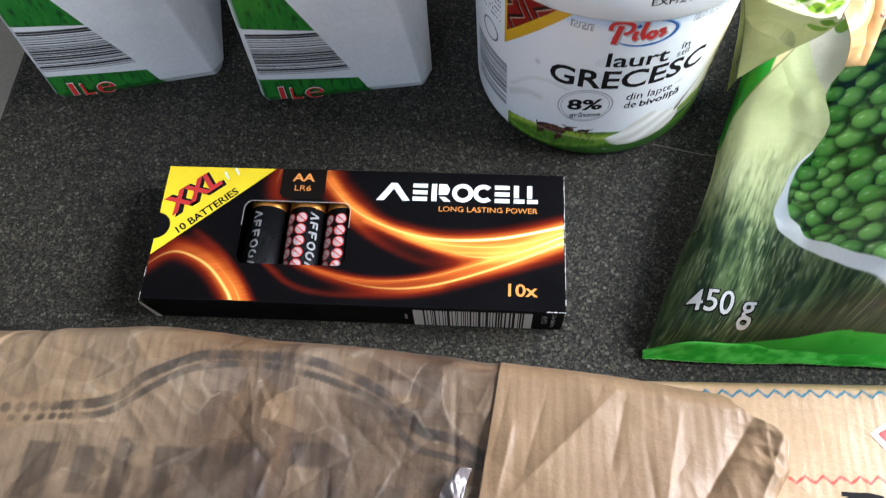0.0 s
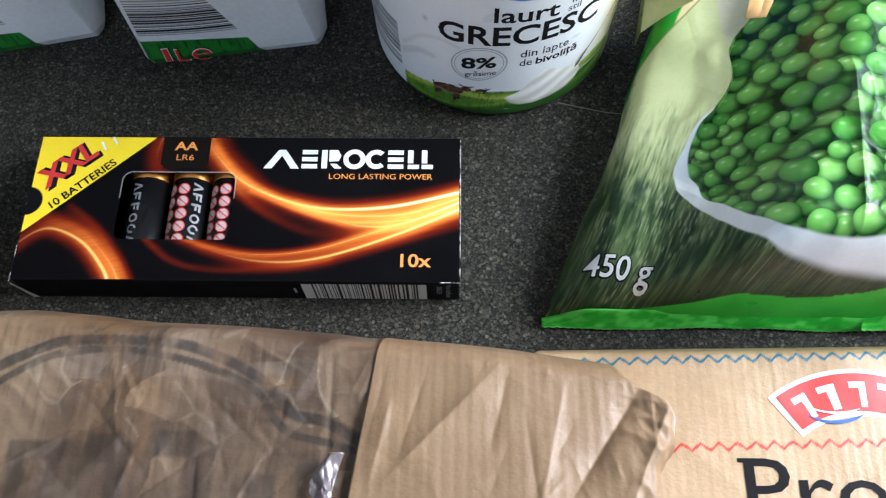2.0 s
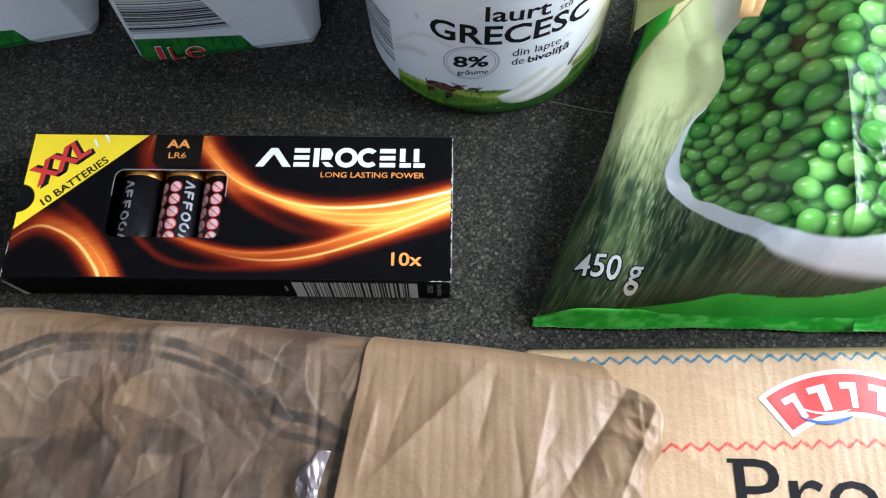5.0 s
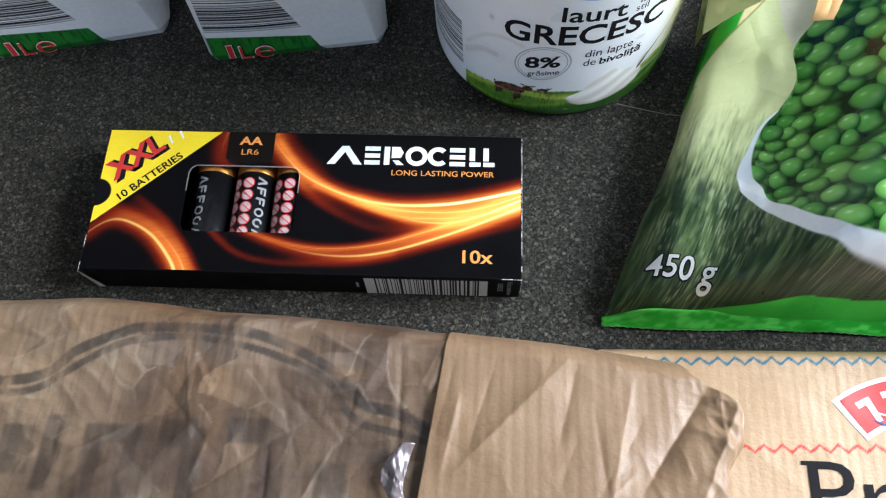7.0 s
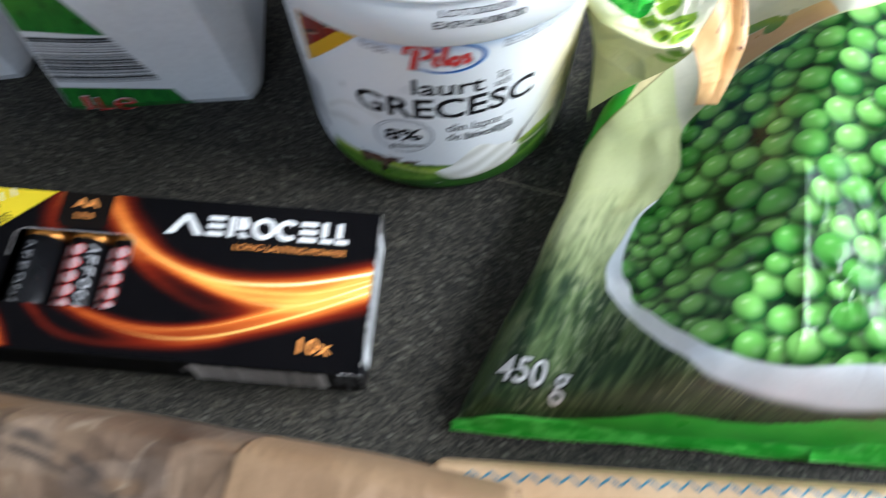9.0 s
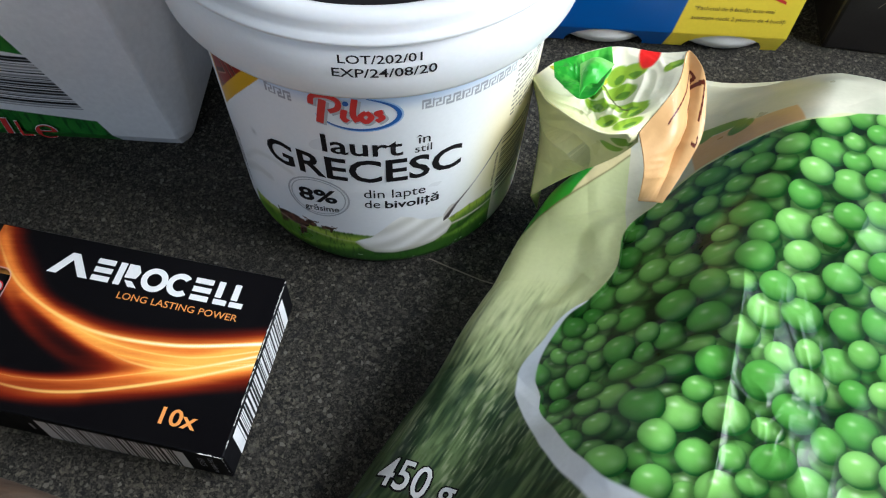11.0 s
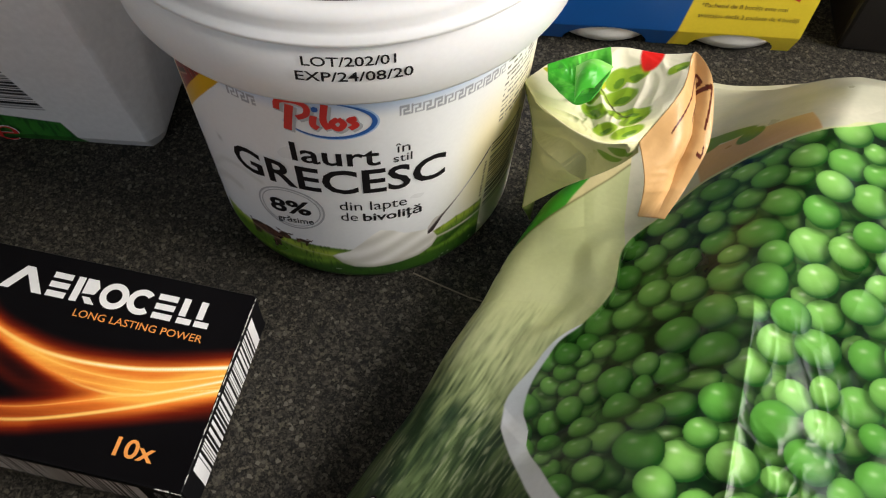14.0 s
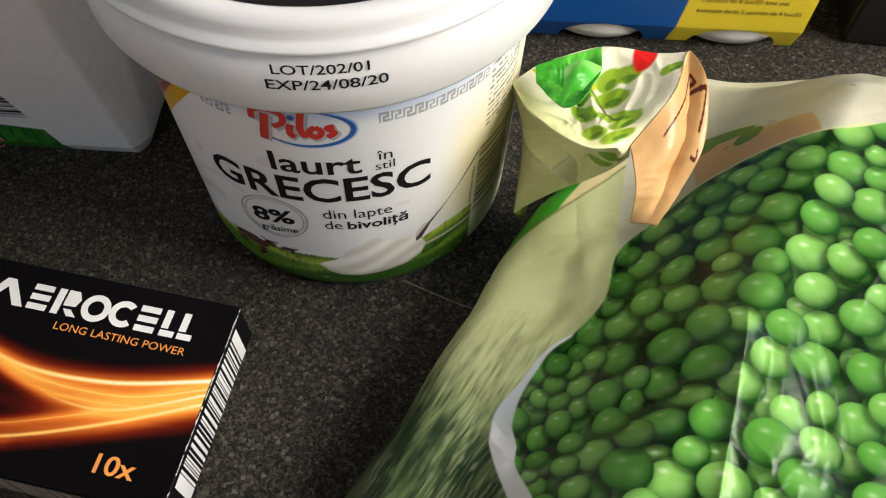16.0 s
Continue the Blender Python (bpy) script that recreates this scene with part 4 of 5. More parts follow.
def pea_print(x, y):
    """Peas printed on the film: each an oval with its own tone, light from the upper right, a dark gap round it."""
    C = np.ones(x.shape + (3,)) * lin(10, 40, 12)
    r = random.Random(12)
    step = x[1, 0] - x[0, 0]
    x0, y0 = x[0, 0], y[0, 0]
    seeds = []

    def narrow(px, py):
        """How much the bag's steep flank foreshortens the print seen from above."""
        t = min(max((px - float(left_edge(np.array(py - 0.0245))) - 0.025) / 0.039, 0), 1)
        return 1 / math.sqrt(1 + (0.036 * 6 * t * (1 - t) / 0.039) ** 2) ** 0.7

    # a loose layer behind, then peas thrown side by side until no more fit
    for _ in range(1100):
        px, py = r.uniform(0.212, 0.36), r.uniform(0.0, 0.155)
        seeds.append((r.random() * 0.5, px, py, r.uniform(0.0036, 0.0050), r.uniform(0.74, 0.97), r.uniform(0, math.pi), r.random()))
    front = np.zeros((0, 4))
    for k in range(14000):
        px, py = r.uniform(0.212, 0.36), r.uniform(0.0, 0.155)
        small = 0.78 if px < 0.236 else 1.0
        rad = (r.uniform(0.0043, 0.0053) if k < 2000 else r.uniform(0.0034, 0.0046)) * small
        thin = narrow(px, py)
        gap = ((px - front[:, 0]) / np.minimum(thin, front[:, 3])) ** 2 + (py - front[:, 1]) ** 2
        if (gap > (0.77 * (rad + front[:, 2])) ** 2).all():
            front = np.vstack([front, (px, py, rad, thin)])
            seeds.append((1.0 + r.random() * 0.8, px, py, rad, r.uniform(0.80, 0.99), r.uniform(0, math.pi), r.random()))
    seeds.sort()
    for depth, px, py, rad, oval, turn, tone in seeds:
        i0, i1 = int((px - rad * 1.3 - x0) / step), int((px + rad * 1.3 - x0) / step) + 2
        j0, j1 = int((py - rad * 1.3 - y0) / step), int((py + rad * 1.3 - y0) / step) + 2
        i0, j0 = max(i0, 0), max(j0, 0)
        if i1 <= i0 or j1 <= j0 or i0 >= x.shape[0] or j0 >= x.shape[1]:
            continue
        sx, sy = (x[i0:i1, j0:j1] - px) / (rad * narrow(px, py)), (y[i0:i1, j0:j1] - py) / rad
        c, s = math.cos(turn), math.sin(turn)
        a, b = sx * c + sy * s, (sy * c - sx * s) / oval
        d2 = a * a + b * b
        nz = np.sqrt(np.clip(1 - d2, 0, 1))
        lam = np.clip(-0.26 * sx + 0.40 * sy + 0.82 * nz, 0, 1)
        base = lin(88, 160, 58) * (1 - tone) + lin(148, 208, 104) * tone
        deep = lin(22, 74, 22)
        col = deep + (base - deep) * (lam[..., None] ** 1.15)
        col = col * (0.40 + 0.60 * min(depth, 1.0))
        gloss = np.exp(-(((sx + 0.22) / 1.5) ** 2 + (sy - 0.40) ** 2) / 0.012) * (0.25 + 0.5 * tone) + np.exp(-((sx - 0.30) ** 2 + (sy + 0.1) ** 2) / 0.05) * 0.10
        col = col * (1 - gloss[..., None]) + lin(216, 238, 190) * gloss[..., None]
        cover = (1 - smooth(0.95, 1.03, d2))[..., None]
        shadow = (np.exp(-np.clip(np.hypot(sx + 0.12, sy + 0.18) - 0.9, 0, 9) ** 2 / 0.05) * 0.62)[..., None]
        old = C[i0:i1, j0:j1] * (1 - shadow) + lin(4, 26, 8) * shadow
        C[i0:i1, j0:j1] = old * (1 - cover) + col * cover
    return C


def bag_art(x, y, s):
    X, Y = x * 1000, y * 1000
    S = s * 1000
    run = S * 0.93 + X * 0.36
    across = X * 0.93 - S * 0.36
    bend = 1.2 * fnoise(run * 0.05, across * 0.08, 87, 2)
    fibre = 0.55 * fnoise(across * 0.35 + bend, run * 0.05, 81, 2) + 0.45 * vnoise(across * 1.6 + bend, run * 0.16, 85)
    thread = vnoise(across * 2.3 + 2 * bend, run * 0.30, 89)
    grass = mix(np.ones(x.shape + (3,)) * lin(48, 70, 44), lin(108, 128, 82), smooth(0.28, 0.76, fibre))
    grass = mix(grass, lin(184, 192, 150), smooth(0.55, 0.95, thread) * smooth(0.25, 0.6, fnoise(X * 0.09, Y * 0.07, 83, 2)) * 0.55)
    grass = mix(grass, lin(16, 30, 16), smooth(0.40, 0.10, thread) * 0.4)
    grass = mix(grass, lin(18, 34, 18), smooth(0.60, 0.34, fnoise(X * 0.06, Y * 0.05, 91, 3)) * 0.35)
    pale = mix(np.ones(x.shape + (3,)) * lin(182, 190, 130), lin(206, 210, 160), fnoise(X * 0.05, Y * 0.06, 95, 3))
    grass = mix(grass, lin(24, 42, 26), smooth(26, 8, S) * smooth(192, 222, X) * 0.75)
    C = mix(grass, pale, smooth(24, 72, Y + 0.25 * (X - 200) + 26 * (fibre - 0.5) + 12 * (thread - 0.5) + 8 * smooth(196, 184, X)))
    edge = X - left_edge(y) * 1000
    back = smooth(-0.3, 0.3, Y - 81.5 - 1.25 * (X - 213))
    C = mix(C, lin(222, 208, 156), back * (X < 240))
    C = mix(C, lin(62, 158, 40), back * smooth(9.6, 9.0, edge))
    # painted shadow line along the edge of the overlapping pale film
    C = mix(C, lin(120, 112, 66), np.exp(-((Y - 81.5 - 1.25 * (X - 213)) / 0.5) ** 2) * (X < 240) * 0.8)
    # the bowl: outer rim, white lip and peas within
    lower = smooth_line(X, [(200, 60), (214, 36), (217.2, 28.2), (219.2, 22.8), (221.7, 17.4), (225.1, 9.4), (229.4, 2.3), (235.7, -2.8), (246.1, -4.3), (256.4, -5.2), (266.3, -5.6), (276, -5.6), (300, -5.2), (360, -5)])
    lower_in = smooth_line(X, [(210, 60), (222.3, 31), (222.8, 25.8), (224.7, 20.3), (228.6, 11.4), (231.5, 6.7), (236.3, 1.4), (244.3, -0.6), (252.9, -1.4), (259, -1.4), (267, -0.8), (280, 0.2), (360, 4)])
    outer = smooth_line(Y, [(-20, 217), (30, 217.0), (35, 217.0), (39, 218.2), (45, 221.6), (50.5, 224.3), (54.5, 227.5), (58, 232), (62, 240)])
    lip = mix(np.ones(x.shape + (3,)) * lin(236, 238, 240), lin(196, 202, 206), smooth(0.3, 0.8, fnoise(X * 0.05, Y * 0.05, 99, 2)))
    C = mix(C, lip, smooth(-0.3, 0.3, X - outer) * smooth(-0.5, 0.5, (Y - lower)) * (Y < 60))
    upper = smooth_line(X, [(200, 40), (231, 57), (238, 68), (240.5, 84), (254, 101), (264, 106), (282, 107.5), (296, 112), (360, 116)])
    bay = bay_edge(Y)
    C = mix(C, pea_print(x, s), smooth(-0.3, 0.3, X - bay) * smooth(-0.4, 0.4, Y - lower_in) * smooth(2.3, 1.7, Y - upper))
    # upper print: pale film, beige banner, leaves
    above = smooth(-0.3, 0.3, Y - upper) * (X > 240)
    C = mix(C, mix(np.ones(x.shape + (3,)) * lin(214, 208, 186), lin(182, 184, 160), fnoise(X * 0.07, Y * 0.07, 105, 3)), above)
    C = mix(C, lin(204, 164, 112), above * smooth(-0.3, 0.3, X - 257) * smooth(0.3, -0.3, Y - upper - 15 + 0.3 * (X - 262)) * smooth(0.3, -0.3, X - 279))
    for ox, oy, rx, ry, turn in ((258, 121, 6, 3, 0.5), (264, 124, 6.5, 3.2, -0.3), (268, 118, 4, 2.4, 1.0), (253, 118, 4, 2.5, 1.2)):
        a = (X - ox) * math.cos(turn) + (Y - oy) * math.sin(turn)
        b = (Y - oy) * math.cos(turn) - (X - ox) * math.sin(turn)
        leaf = (a / rx) ** 2 + (b / ry) ** 2
        C = mix(C, lin(104, 138, 44), (1 - smooth(0.8, 1.1, leaf)) * above)
    # bottom band
    C = np.where((Y < np.interp(X, (175, 187, 227, 259, 270, 277, 300), (-7.4, -6.95, -6.85, -7.1, -6.75, -6.3, -6.1)))[..., None], mix(np.ones(x.shape + (3,)) * lin(58, 158, 40), lin(86, 190, 62), fnoise(X * 0.12, Y * 0.6, 111, 2)), C)
    return C


bag = thing("bag_of_peas", pose(0, 0, 0), "glossy plastic bag of frozen green peas with a grassy print", "bag of peas")
STEP = 0.00024
bx, bs = np.meshgrid(np.arange(0.172, 0.356, STEP), np.arange(0.0, 0.197, STEP), indexing="ij")
by = -0.0085 + bs - 0.016 * (1 - np.exp(-bs / 0.016))
keep = (bx > left_edge(by))[:-1, :-1]
part("front_film", grid_mesh("front_film", np.stack([bx + bag_belly(bx, by, bag_height(bx, by)), by, bag_height(bx, by)], -1), bag_art(bx, by, bs), keep), BAG_FILM, bag, "glossy film printed with peas in a white bowl")
part("back_film", grid_mesh("back_film", np.stack([bx[::8, ::8], by[::8, ::8], np.full(bx[::8, ::8].shape, 0.0006)], -1), np.ones(bx[::8, ::8].shape + (3,)) * lin(60, 120, 50), (bx > left_edge(by) + 0.001)[::8, ::8][:-1, :-1]), BAG_FILM, bag)


def seal_strip(x0, x1, y0, y1, seed, name, lift=0.0):
    """The crimped green end of the bag: a wavy ribbon with a zigzag cut edge."""
    n, k = 260, 12
    u, v = np.meshgrid(np.linspace(x0, x1, n), np.linspace(0, 1, k), indexing="ij")
    edge = y0 + 0.0022 * (fnoise(u * 30 + seed, u * 0, seed + 7, 2) - 0.5) + 0.00012 * np.sign(np.sin(u * 2600)) * (v < 0.02)
    y = edge + (y1 - edge) * v
    z = 0.0014 + lift + 0.0030 * (fnoise(u * 55 + seed, v * 0.8, seed + 5, 3) - 0.4) * (1 - 0.3 * v) + 0.0004 * np.sin(u * 240 + 9 * fnoise(u * 40, v, seed, 2)) + 0.0095 * v**1.3 * smooth(x0 - 0.004, x0 + 0.016, u)
    z = np.maximum(z, 0.0005)
    C = mix(np.ones(u.shape + (3,)) * lin(62, 166, 44), lin(104, 206, 82), smooth(0.35, 0.7, fnoise(u * 300, v * 4, seed, 3)))
    C = mix(C, lin(186, 226, 160), (v < 0.06).astype(float) * 0.7)
    ob = part(name, grid_mesh(name, np.stack([u, y, z], -1), C), BAG_FILM, bag, "bright green crimped bag seal")
    th = ob.modifiers.new("thickness", "SOLIDIFY")
    th.thickness = 0.0002
    return ob


seal_strip(0.1745, 0.352, -0.0106, -0.0072, 3, "seal")
seal_strip(0.2790, 0.352, -0.0112, -0.0078, 8, "seal", 0.0040)

num = text_bm("450 g", 0, 22.5, 0, 10.5, 0.010)
shadow_num = text_bm("450 g", -0.45, 22.95, -0.45, 10.95, 0.055)
for mark in (num, shadow_num):
    for v in mark.verts:
        s, q = v.co.x / 22.5, (v.co.y / 10.5 - 0.22) / 0.78
        v.co = (0.1861 + 0.0197 * s + 0.0022 * q, 0.0012 - 0.0046 * s + 0.0075 * q, 0)


def on_bag(bm, name, mat, lift, label="", dx=0.0, dy=0.0):
    for _ in range(4):
        some = [e for e in bm.edges if e.calc_length() > 0.0007]
        if some:
            bmesh.ops.subdivide_edges(bm, edges=some, cuts=1)
            bmesh.ops.triangulate(bm, faces=bm.faces[:])
    xy = np.array([(v.co.x + dx, v.co.y + dy) for v in bm.verts])
    hz = bag_height(xy[:, 0], xy[:, 1])
    for v, (a, b), h in zip(bm.verts, xy, hz):
        v.co = (a, b, h + lift)
    return part(name, bm, mat, bag, label)


on_bag(shadow_num, "weight_mark_edge", INK_BLACK, 0.00025)
on_bag(num, "weight_mark", INK_WHITE, 0.0005, "white weight lettering with a dark edge")


# ---- the bag's twisted top corner ----
def leaf_mask(u, v, places):
    out = np.zeros(u.shape)
    for ox, oy, rx, ry, turn in places:
        a = (u - ox) * math.cos(turn) + (v - oy) * math.sin(turn)
        b = (v - oy) * math.cos(turn) - (u - ox) * math.sin(turn)
        out = np.maximum(out, 1 - smooth(0.75, 1.1, (a / rx) ** 2 + (b / ry) ** 2))
    return out


def film_patch(name, P, C, label):
    ob = part(name, grid_mesh(name, P, C), BAG_FILM, bag, label)
    th = ob.modifiers.new("thickness", "SOLIDIFY")
    th.thickness = 0.00025
    return ob


def curve3(pts, n):
    """n places spread along a soft line through a few places."""
    p = [np.array(q, float) for q in pts]
    if len(p) == 2:
        t = np.linspace(0, 1, n)[:, None]
        return p[0] * (1 - t) + p[1] * t
    line = strand(p, 200)
    far = np.concatenate([[0], np.cumsum(np.linalg.norm(np.diff(line, axis=0), axis=1))])
    at = np.linspace(0, far[-1], n)
    return np.stack([np.interp(at, far, line[:, k]) for k in range(3)], -1)


def spanned(c0, c1, d0, d1, n=110, bulge=0.0, seed=0, amp=0.0008, size=0.012):
    """A film surface between four border lines, bulged and crumpled along its normal."""
    c0, c1, d0, d1 = (curve3(c, n) for c in (c0, c1, d0, d1))
    u, v = np.meshgrid(np.linspace(0, 1, n), np.linspace(0, 1, n), indexing="ij")
    U, V = u[..., None], v[..., None]
    P = c0[:, None] * (1 - V) + c1[:, None] * V + d0[None] * (1 - U) + d1[None] * U
    P = P - (c0[0] * (1 - U) * (1 - V) + c0[-1] * U * (1 - V) + c1[0] * (1 - U) * V + c1[-1] * U * V)
    nrm = np.cross(np.gradient(P, axis=0), np.gradient(P, axis=1))
    nrm = nrm / (np.linalg.norm(nrm, axis=-1, keepdims=True) + 1e-9)
    nrm = np.where(nrm[..., 2:] < 0, -nrm, nrm)
    mask = (np.sin(np.pi * u) * np.sin(np.pi * v)) ** 0.5
    rise = bulge * mask**2 + amp * crumple(P[..., 0] / size + seed, P[..., 1] / size + P[..., 2] / size, seed) * mask
    return P + nrm * rise[..., None], u, v


FA, FF, FH, FV, FC, FD = (0.206, 0.110, 0.056), (0.212, 0.100, 0.058), (0.225, 0.089, 0.062), (0.236, 0.093, 0.060), (0.247, 0.125, 0.061), (0.253, 0.112, 0.060)
LEAVES = ((0.42, 0.52, 0.10, 0.05, 0.6), (0.52, 0.35, 0.10, 0.06, -0.5), (0.62, 0.60, 0.11, 0.06, 0.9), (0.56, 0.75, 0.10, 0.05, 1.2), (0.74, 0.38, 0.11, 0.06, 0.1), (0.82, 0.30, 0.09, 0.06, 1.4), (0.93, 0.82, 0.07, 0.04, 0.8), (0.66, 0.82, 0.08, 0.05, 0.3), (0.86, 0.12, 0.08, 0.06, 0.6), (0.70, 0.16, 0.06, 0.06, 1.1))
P, u, v = spanned((FA, FF, FH, FV), ((0.211, 0.118, 0.055), (0.226, 0.125, 0.058), (0.240, 0.125, 0.059), FC), (FA, (0.211, 0.118, 0.055)), (FV, (0.244, 0.108, 0.064), FC), 130, -0.006, 3, 0.0022, 0.009)
C = mix(np.ones(u.shape + (3,)) * lin(232, 226, 200), lin(218, 216, 158), smooth(0.45, 0.0, v))
C = mix(C, lin(140, 172, 48), leaf_mask(u, v, tuple((a, b, c * 1.25, d * 1.35, e) for a, b, c, d, e in LEAVES)))
C = mix(C, lin(74, 116, 36), leaf_mask(u, v, tuple((a + 0.02, b - 0.02, c * 0.6, d * 0.5, e) for a, b, c, d, e in LEAVES)) * 0.8)
C = mix(C, lin(186, 186, 40), leaf_mask(u, v, ((0.36, 0.66, 0.05, 0.05, 0.4), (0.47, 0.66, 0.03, 0.06, 0.2), (0.08, 0.75, 0.06, 0.10, 0.6))))
far, _ = nearness(u, v, strand([(0.46, 0.62), (0.58, 0.5), (0.66, 0.40), (0.76, 0.34)], 60))
C = mix(C, lin(70, 62, 34), (far < 0.008**2).astype(float))
C = mix(C, lin(206, 34, 30), leaf_mask(u, v, ((0.74, 0.99, 0.08, 0.16, 0.0),)))
film_patch("folded_corner", P, C, "white film printed with green leaves")
P, u, v = spanned(((0.212, 0.095, 0.022), (0.221, 0.095, 0.034), (0.232, 0.092, 0.050), (0.2365, 0.092, 0.0575)), (FA, FF, FH, FV), ((0.212, 0.095, 0.022), (0.211, 0.106, 0.040), FA), ((0.2365, 0.092, 0.0575), FV), 110, 0.0030, 6, 0.0016, 0.014)
C = mix(np.ones(u.shape + (3,)) * lin(206, 204, 140), lin(224, 220, 176), smooth(0.2, 1.0, v) * smooth(0.1, 0.5, u))
C = mix(C, lin(130, 164, 56), leaf_mask(u, v, ((0.86, 0.45, 0.07, 0.25, 0.3), (0.75, 0.30, 0.06, 0.2, 0.6))))
film_patch("folded_corner", P, C, "pale green film folded over")
P, u, v = spanned(((0.240, 0.082, 0.046), (0.239, 0.086, 0.055), FV), ((0.246, 0.081, 0.048), (0.253, 0.098, 0.055), FD), ((0.240, 0.082, 0.046), (0.246, 0.081, 0.048)), (FV, (0.244, 0.108, 0.064), FC, (0.251, 0.119, 0.062), FD), 120, 0.0012, 9, 0.0008, 0.018)
C = mix(np.ones(u.shape + (3,)) * lin(214, 172, 118), lin(188, 146, 94), fnoise(u * 5, v * 5, 121, 3))
script = np.zeros(u.shape)
for pts in ([(0.76, 0.25), (0.81, 0.40), (0.86, 0.78)], [(0.86, 0.78), (0.74, 0.68), (0.63, 0.58)], [(0.63, 0.58), (0.80, 0.78), (0.96, 0.92)], [(0.96, 0.92), (0.80, 0.90), (0.63, 0.88)], [(0.55, 0.94), (0.50, 0.96), (0.47, 0.90)]):
    far, _ = nearness(u, v, strand(pts, 60))
    script = np.maximum(script, (far < 0.013**2).astype(float))
C = mix(C, lin(84, 34, 20), script)
film_patch("folded_corner", P, C, "beige banner with brown script strokes")
P, u, v = spanned((FA, (0.211, 0.106, 0.040), (0.212, 0.095, 0.022)), ((0.2085, 0.1190, 0.050), (0.2150, 0.1200, 0.025), (0.2150, 0.1050, 0.002)), (FA, (0.2085, 0.1190, 0.050)), ((0.212, 0.095, 0.022), (0.2150, 0.1050, 0.002)), 60, 0.0010, 14, 0.0010, 0.016)
film_patch("folded_corner", P, mix(np.ones(u.shape + (3,)) * lin(150, 152, 84), lin(120, 130, 62), fnoise(u * 4, v * 4, 141, 3)), "olive back of the folded film")
P, u, v = spanned(((0.212, 0.107, 0.0605), (0.219, 0.099, 0.0625), (0.223, 0.100, 0.064)), ((0.211, 0.113, 0.060), (0.218, 0.117, 0.061), (0.226, 0.121, 0.062)), ((0.212, 0.107, 0.0605), (0.211, 0.113, 0.060)), ((0.223, 0.100, 0.064), (0.2265, 0.110, 0.064), (0.226, 0.121, 0.062)), 80, -0.0022, 17, 0.0016, 0.006)
film_patch("rolled_seal", P, mix(np.ones(u.shape + (3,)) * lin(52, 150, 40), lin(92, 190, 66), smooth(0.4, 0.7, fnoise(u * 6, v * 3, 151, 3))), "bright green rolled seal")
P, u, v = spanned(((0.219, 0.097, 0.065), (0.2205, 0.100, 0.0665), (0.223, 0.101, 0.067)), ((0.218, 0.108, 0.066), (0.222, 0.110, 0.0675), (0.227, 0.110, 0.066)), ((0.219, 0.097, 0.065), (0.218, 0.108, 0.066)), ((0.223, 0.101, 0.067), (0.227, 0.110, 0.066)), 50, 0.0015, 19, 0.0010, 0.005)
film_patch("rolled_seal", P, mix(np.ones(u.shape + (3,)) * lin(66, 168, 50), lin(136, 214, 100), smooth(0.5, 1.0, v)), "bright green rolled seal")

# ---- packet with zigzag print ----
pack = thing("kraft_packet", pose(0, 0, 0), "flat kraft-look food packet with zigzag lines and a red logo", "food packet")
n0, n1 = 420, 330
px, py = np.meshgrid(np.linspace(0.1685, 0.372, n0), np.linspace(-0.172, -0.0195, n1), indexing="ij")
corner = np.hypot(np.maximum(0.1765 - px, 0), np.maximum(py + 0.0270, 0))
skew = 0.022 * (px - 0.17)


def pack_height(x, y):
    return 0.0105 + 0.0016 * (fnoise(x / 0.03, y / 0.03, 161, 3) - 0.5) + 0.0004 * crumple(x / 0.03, y / 0.03, 165)


pz = pack_height(px, py)
pz = pz * (1 - np.clip(1 - (-0.0195 - py) / 0.004, 0, 1) ** 2 * 0.5) * (1 - np.clip(1 - (px - 0.1685) / 0.004, 0, 1) ** 2 * 0.5)
C = mix(np.ones(px.shape + (3,)) * lin(190, 162, 126), lin(174, 142, 106), fnoise(px / 0.02, py / 0.05, 171, 3))
C = mix(C, lin(176, 138, 96), (np.mod(px * 1000 + 0.3 * np.sin(py * 90), 1.9) < 0.5) * 0.22)


def zigzag(y0, first, pitch, height, half, hue):
    global C
    s = np.abs(np.mod((px * 1000 - 170) / pitch, 1.0) * 2 - 1)
    line = y0 + (s - 0.5) * height
    C = mix(C, hue, smooth(half + 0.15, half, np.abs((py - skew * 0.6) * 1000 - line)) * (px * 1000 > first))


zigzag(-25.2, 177, 5.6, 2.2, 0.42, lin(34, 100, 124))
zigzag(-52.6, 170, 5.6, 2.2, 0.42, lin(186, 54, 38))
part("front", grid_mesh("front", np.stack([px, py + skew, pz], -1), C, (corner < 0.0078)[:-1, :-1]), PACK_PRINT, pack)
part("underside", box_bm(0.1715, 0.370, -0.170, -0.0235, 0.0003, 0.0050, 0.001), material("kraft_back", (0.42, 0.30, 0.19), 0.6, vary=0.1), pack)


def on_pack(bm, name, mat, layer=1, label=""):
    bm = bent(bm, lambda x, y: (x, y, 0), 2.5)
    xy = np.array([(v.co.x * MM, v.co.y * MM) for v in bm.verts])
    h = pack_height(xy[:, 0], xy[:, 1] - 0.022 * (xy[:, 0] - 0.17))
    for v, (a, b), z in zip(bm.verts, xy, h):
        v.co = (a, b, z + 0.00012 * layer + 0.00006)
    return part(name, bm, mat, pack, label)


on_pack(text_bm("Proc", 232.5, 288, -72.5, -54.0, 0.0), "product_name", INK_BLACK)
on_pack(merge(bars_bm([(230.8, 239.6, -72.5, -71.2)]), bars_bm([(230.8, 236.0, -55.3, -54.0)])), "product_name_serif", INK_BLACK)


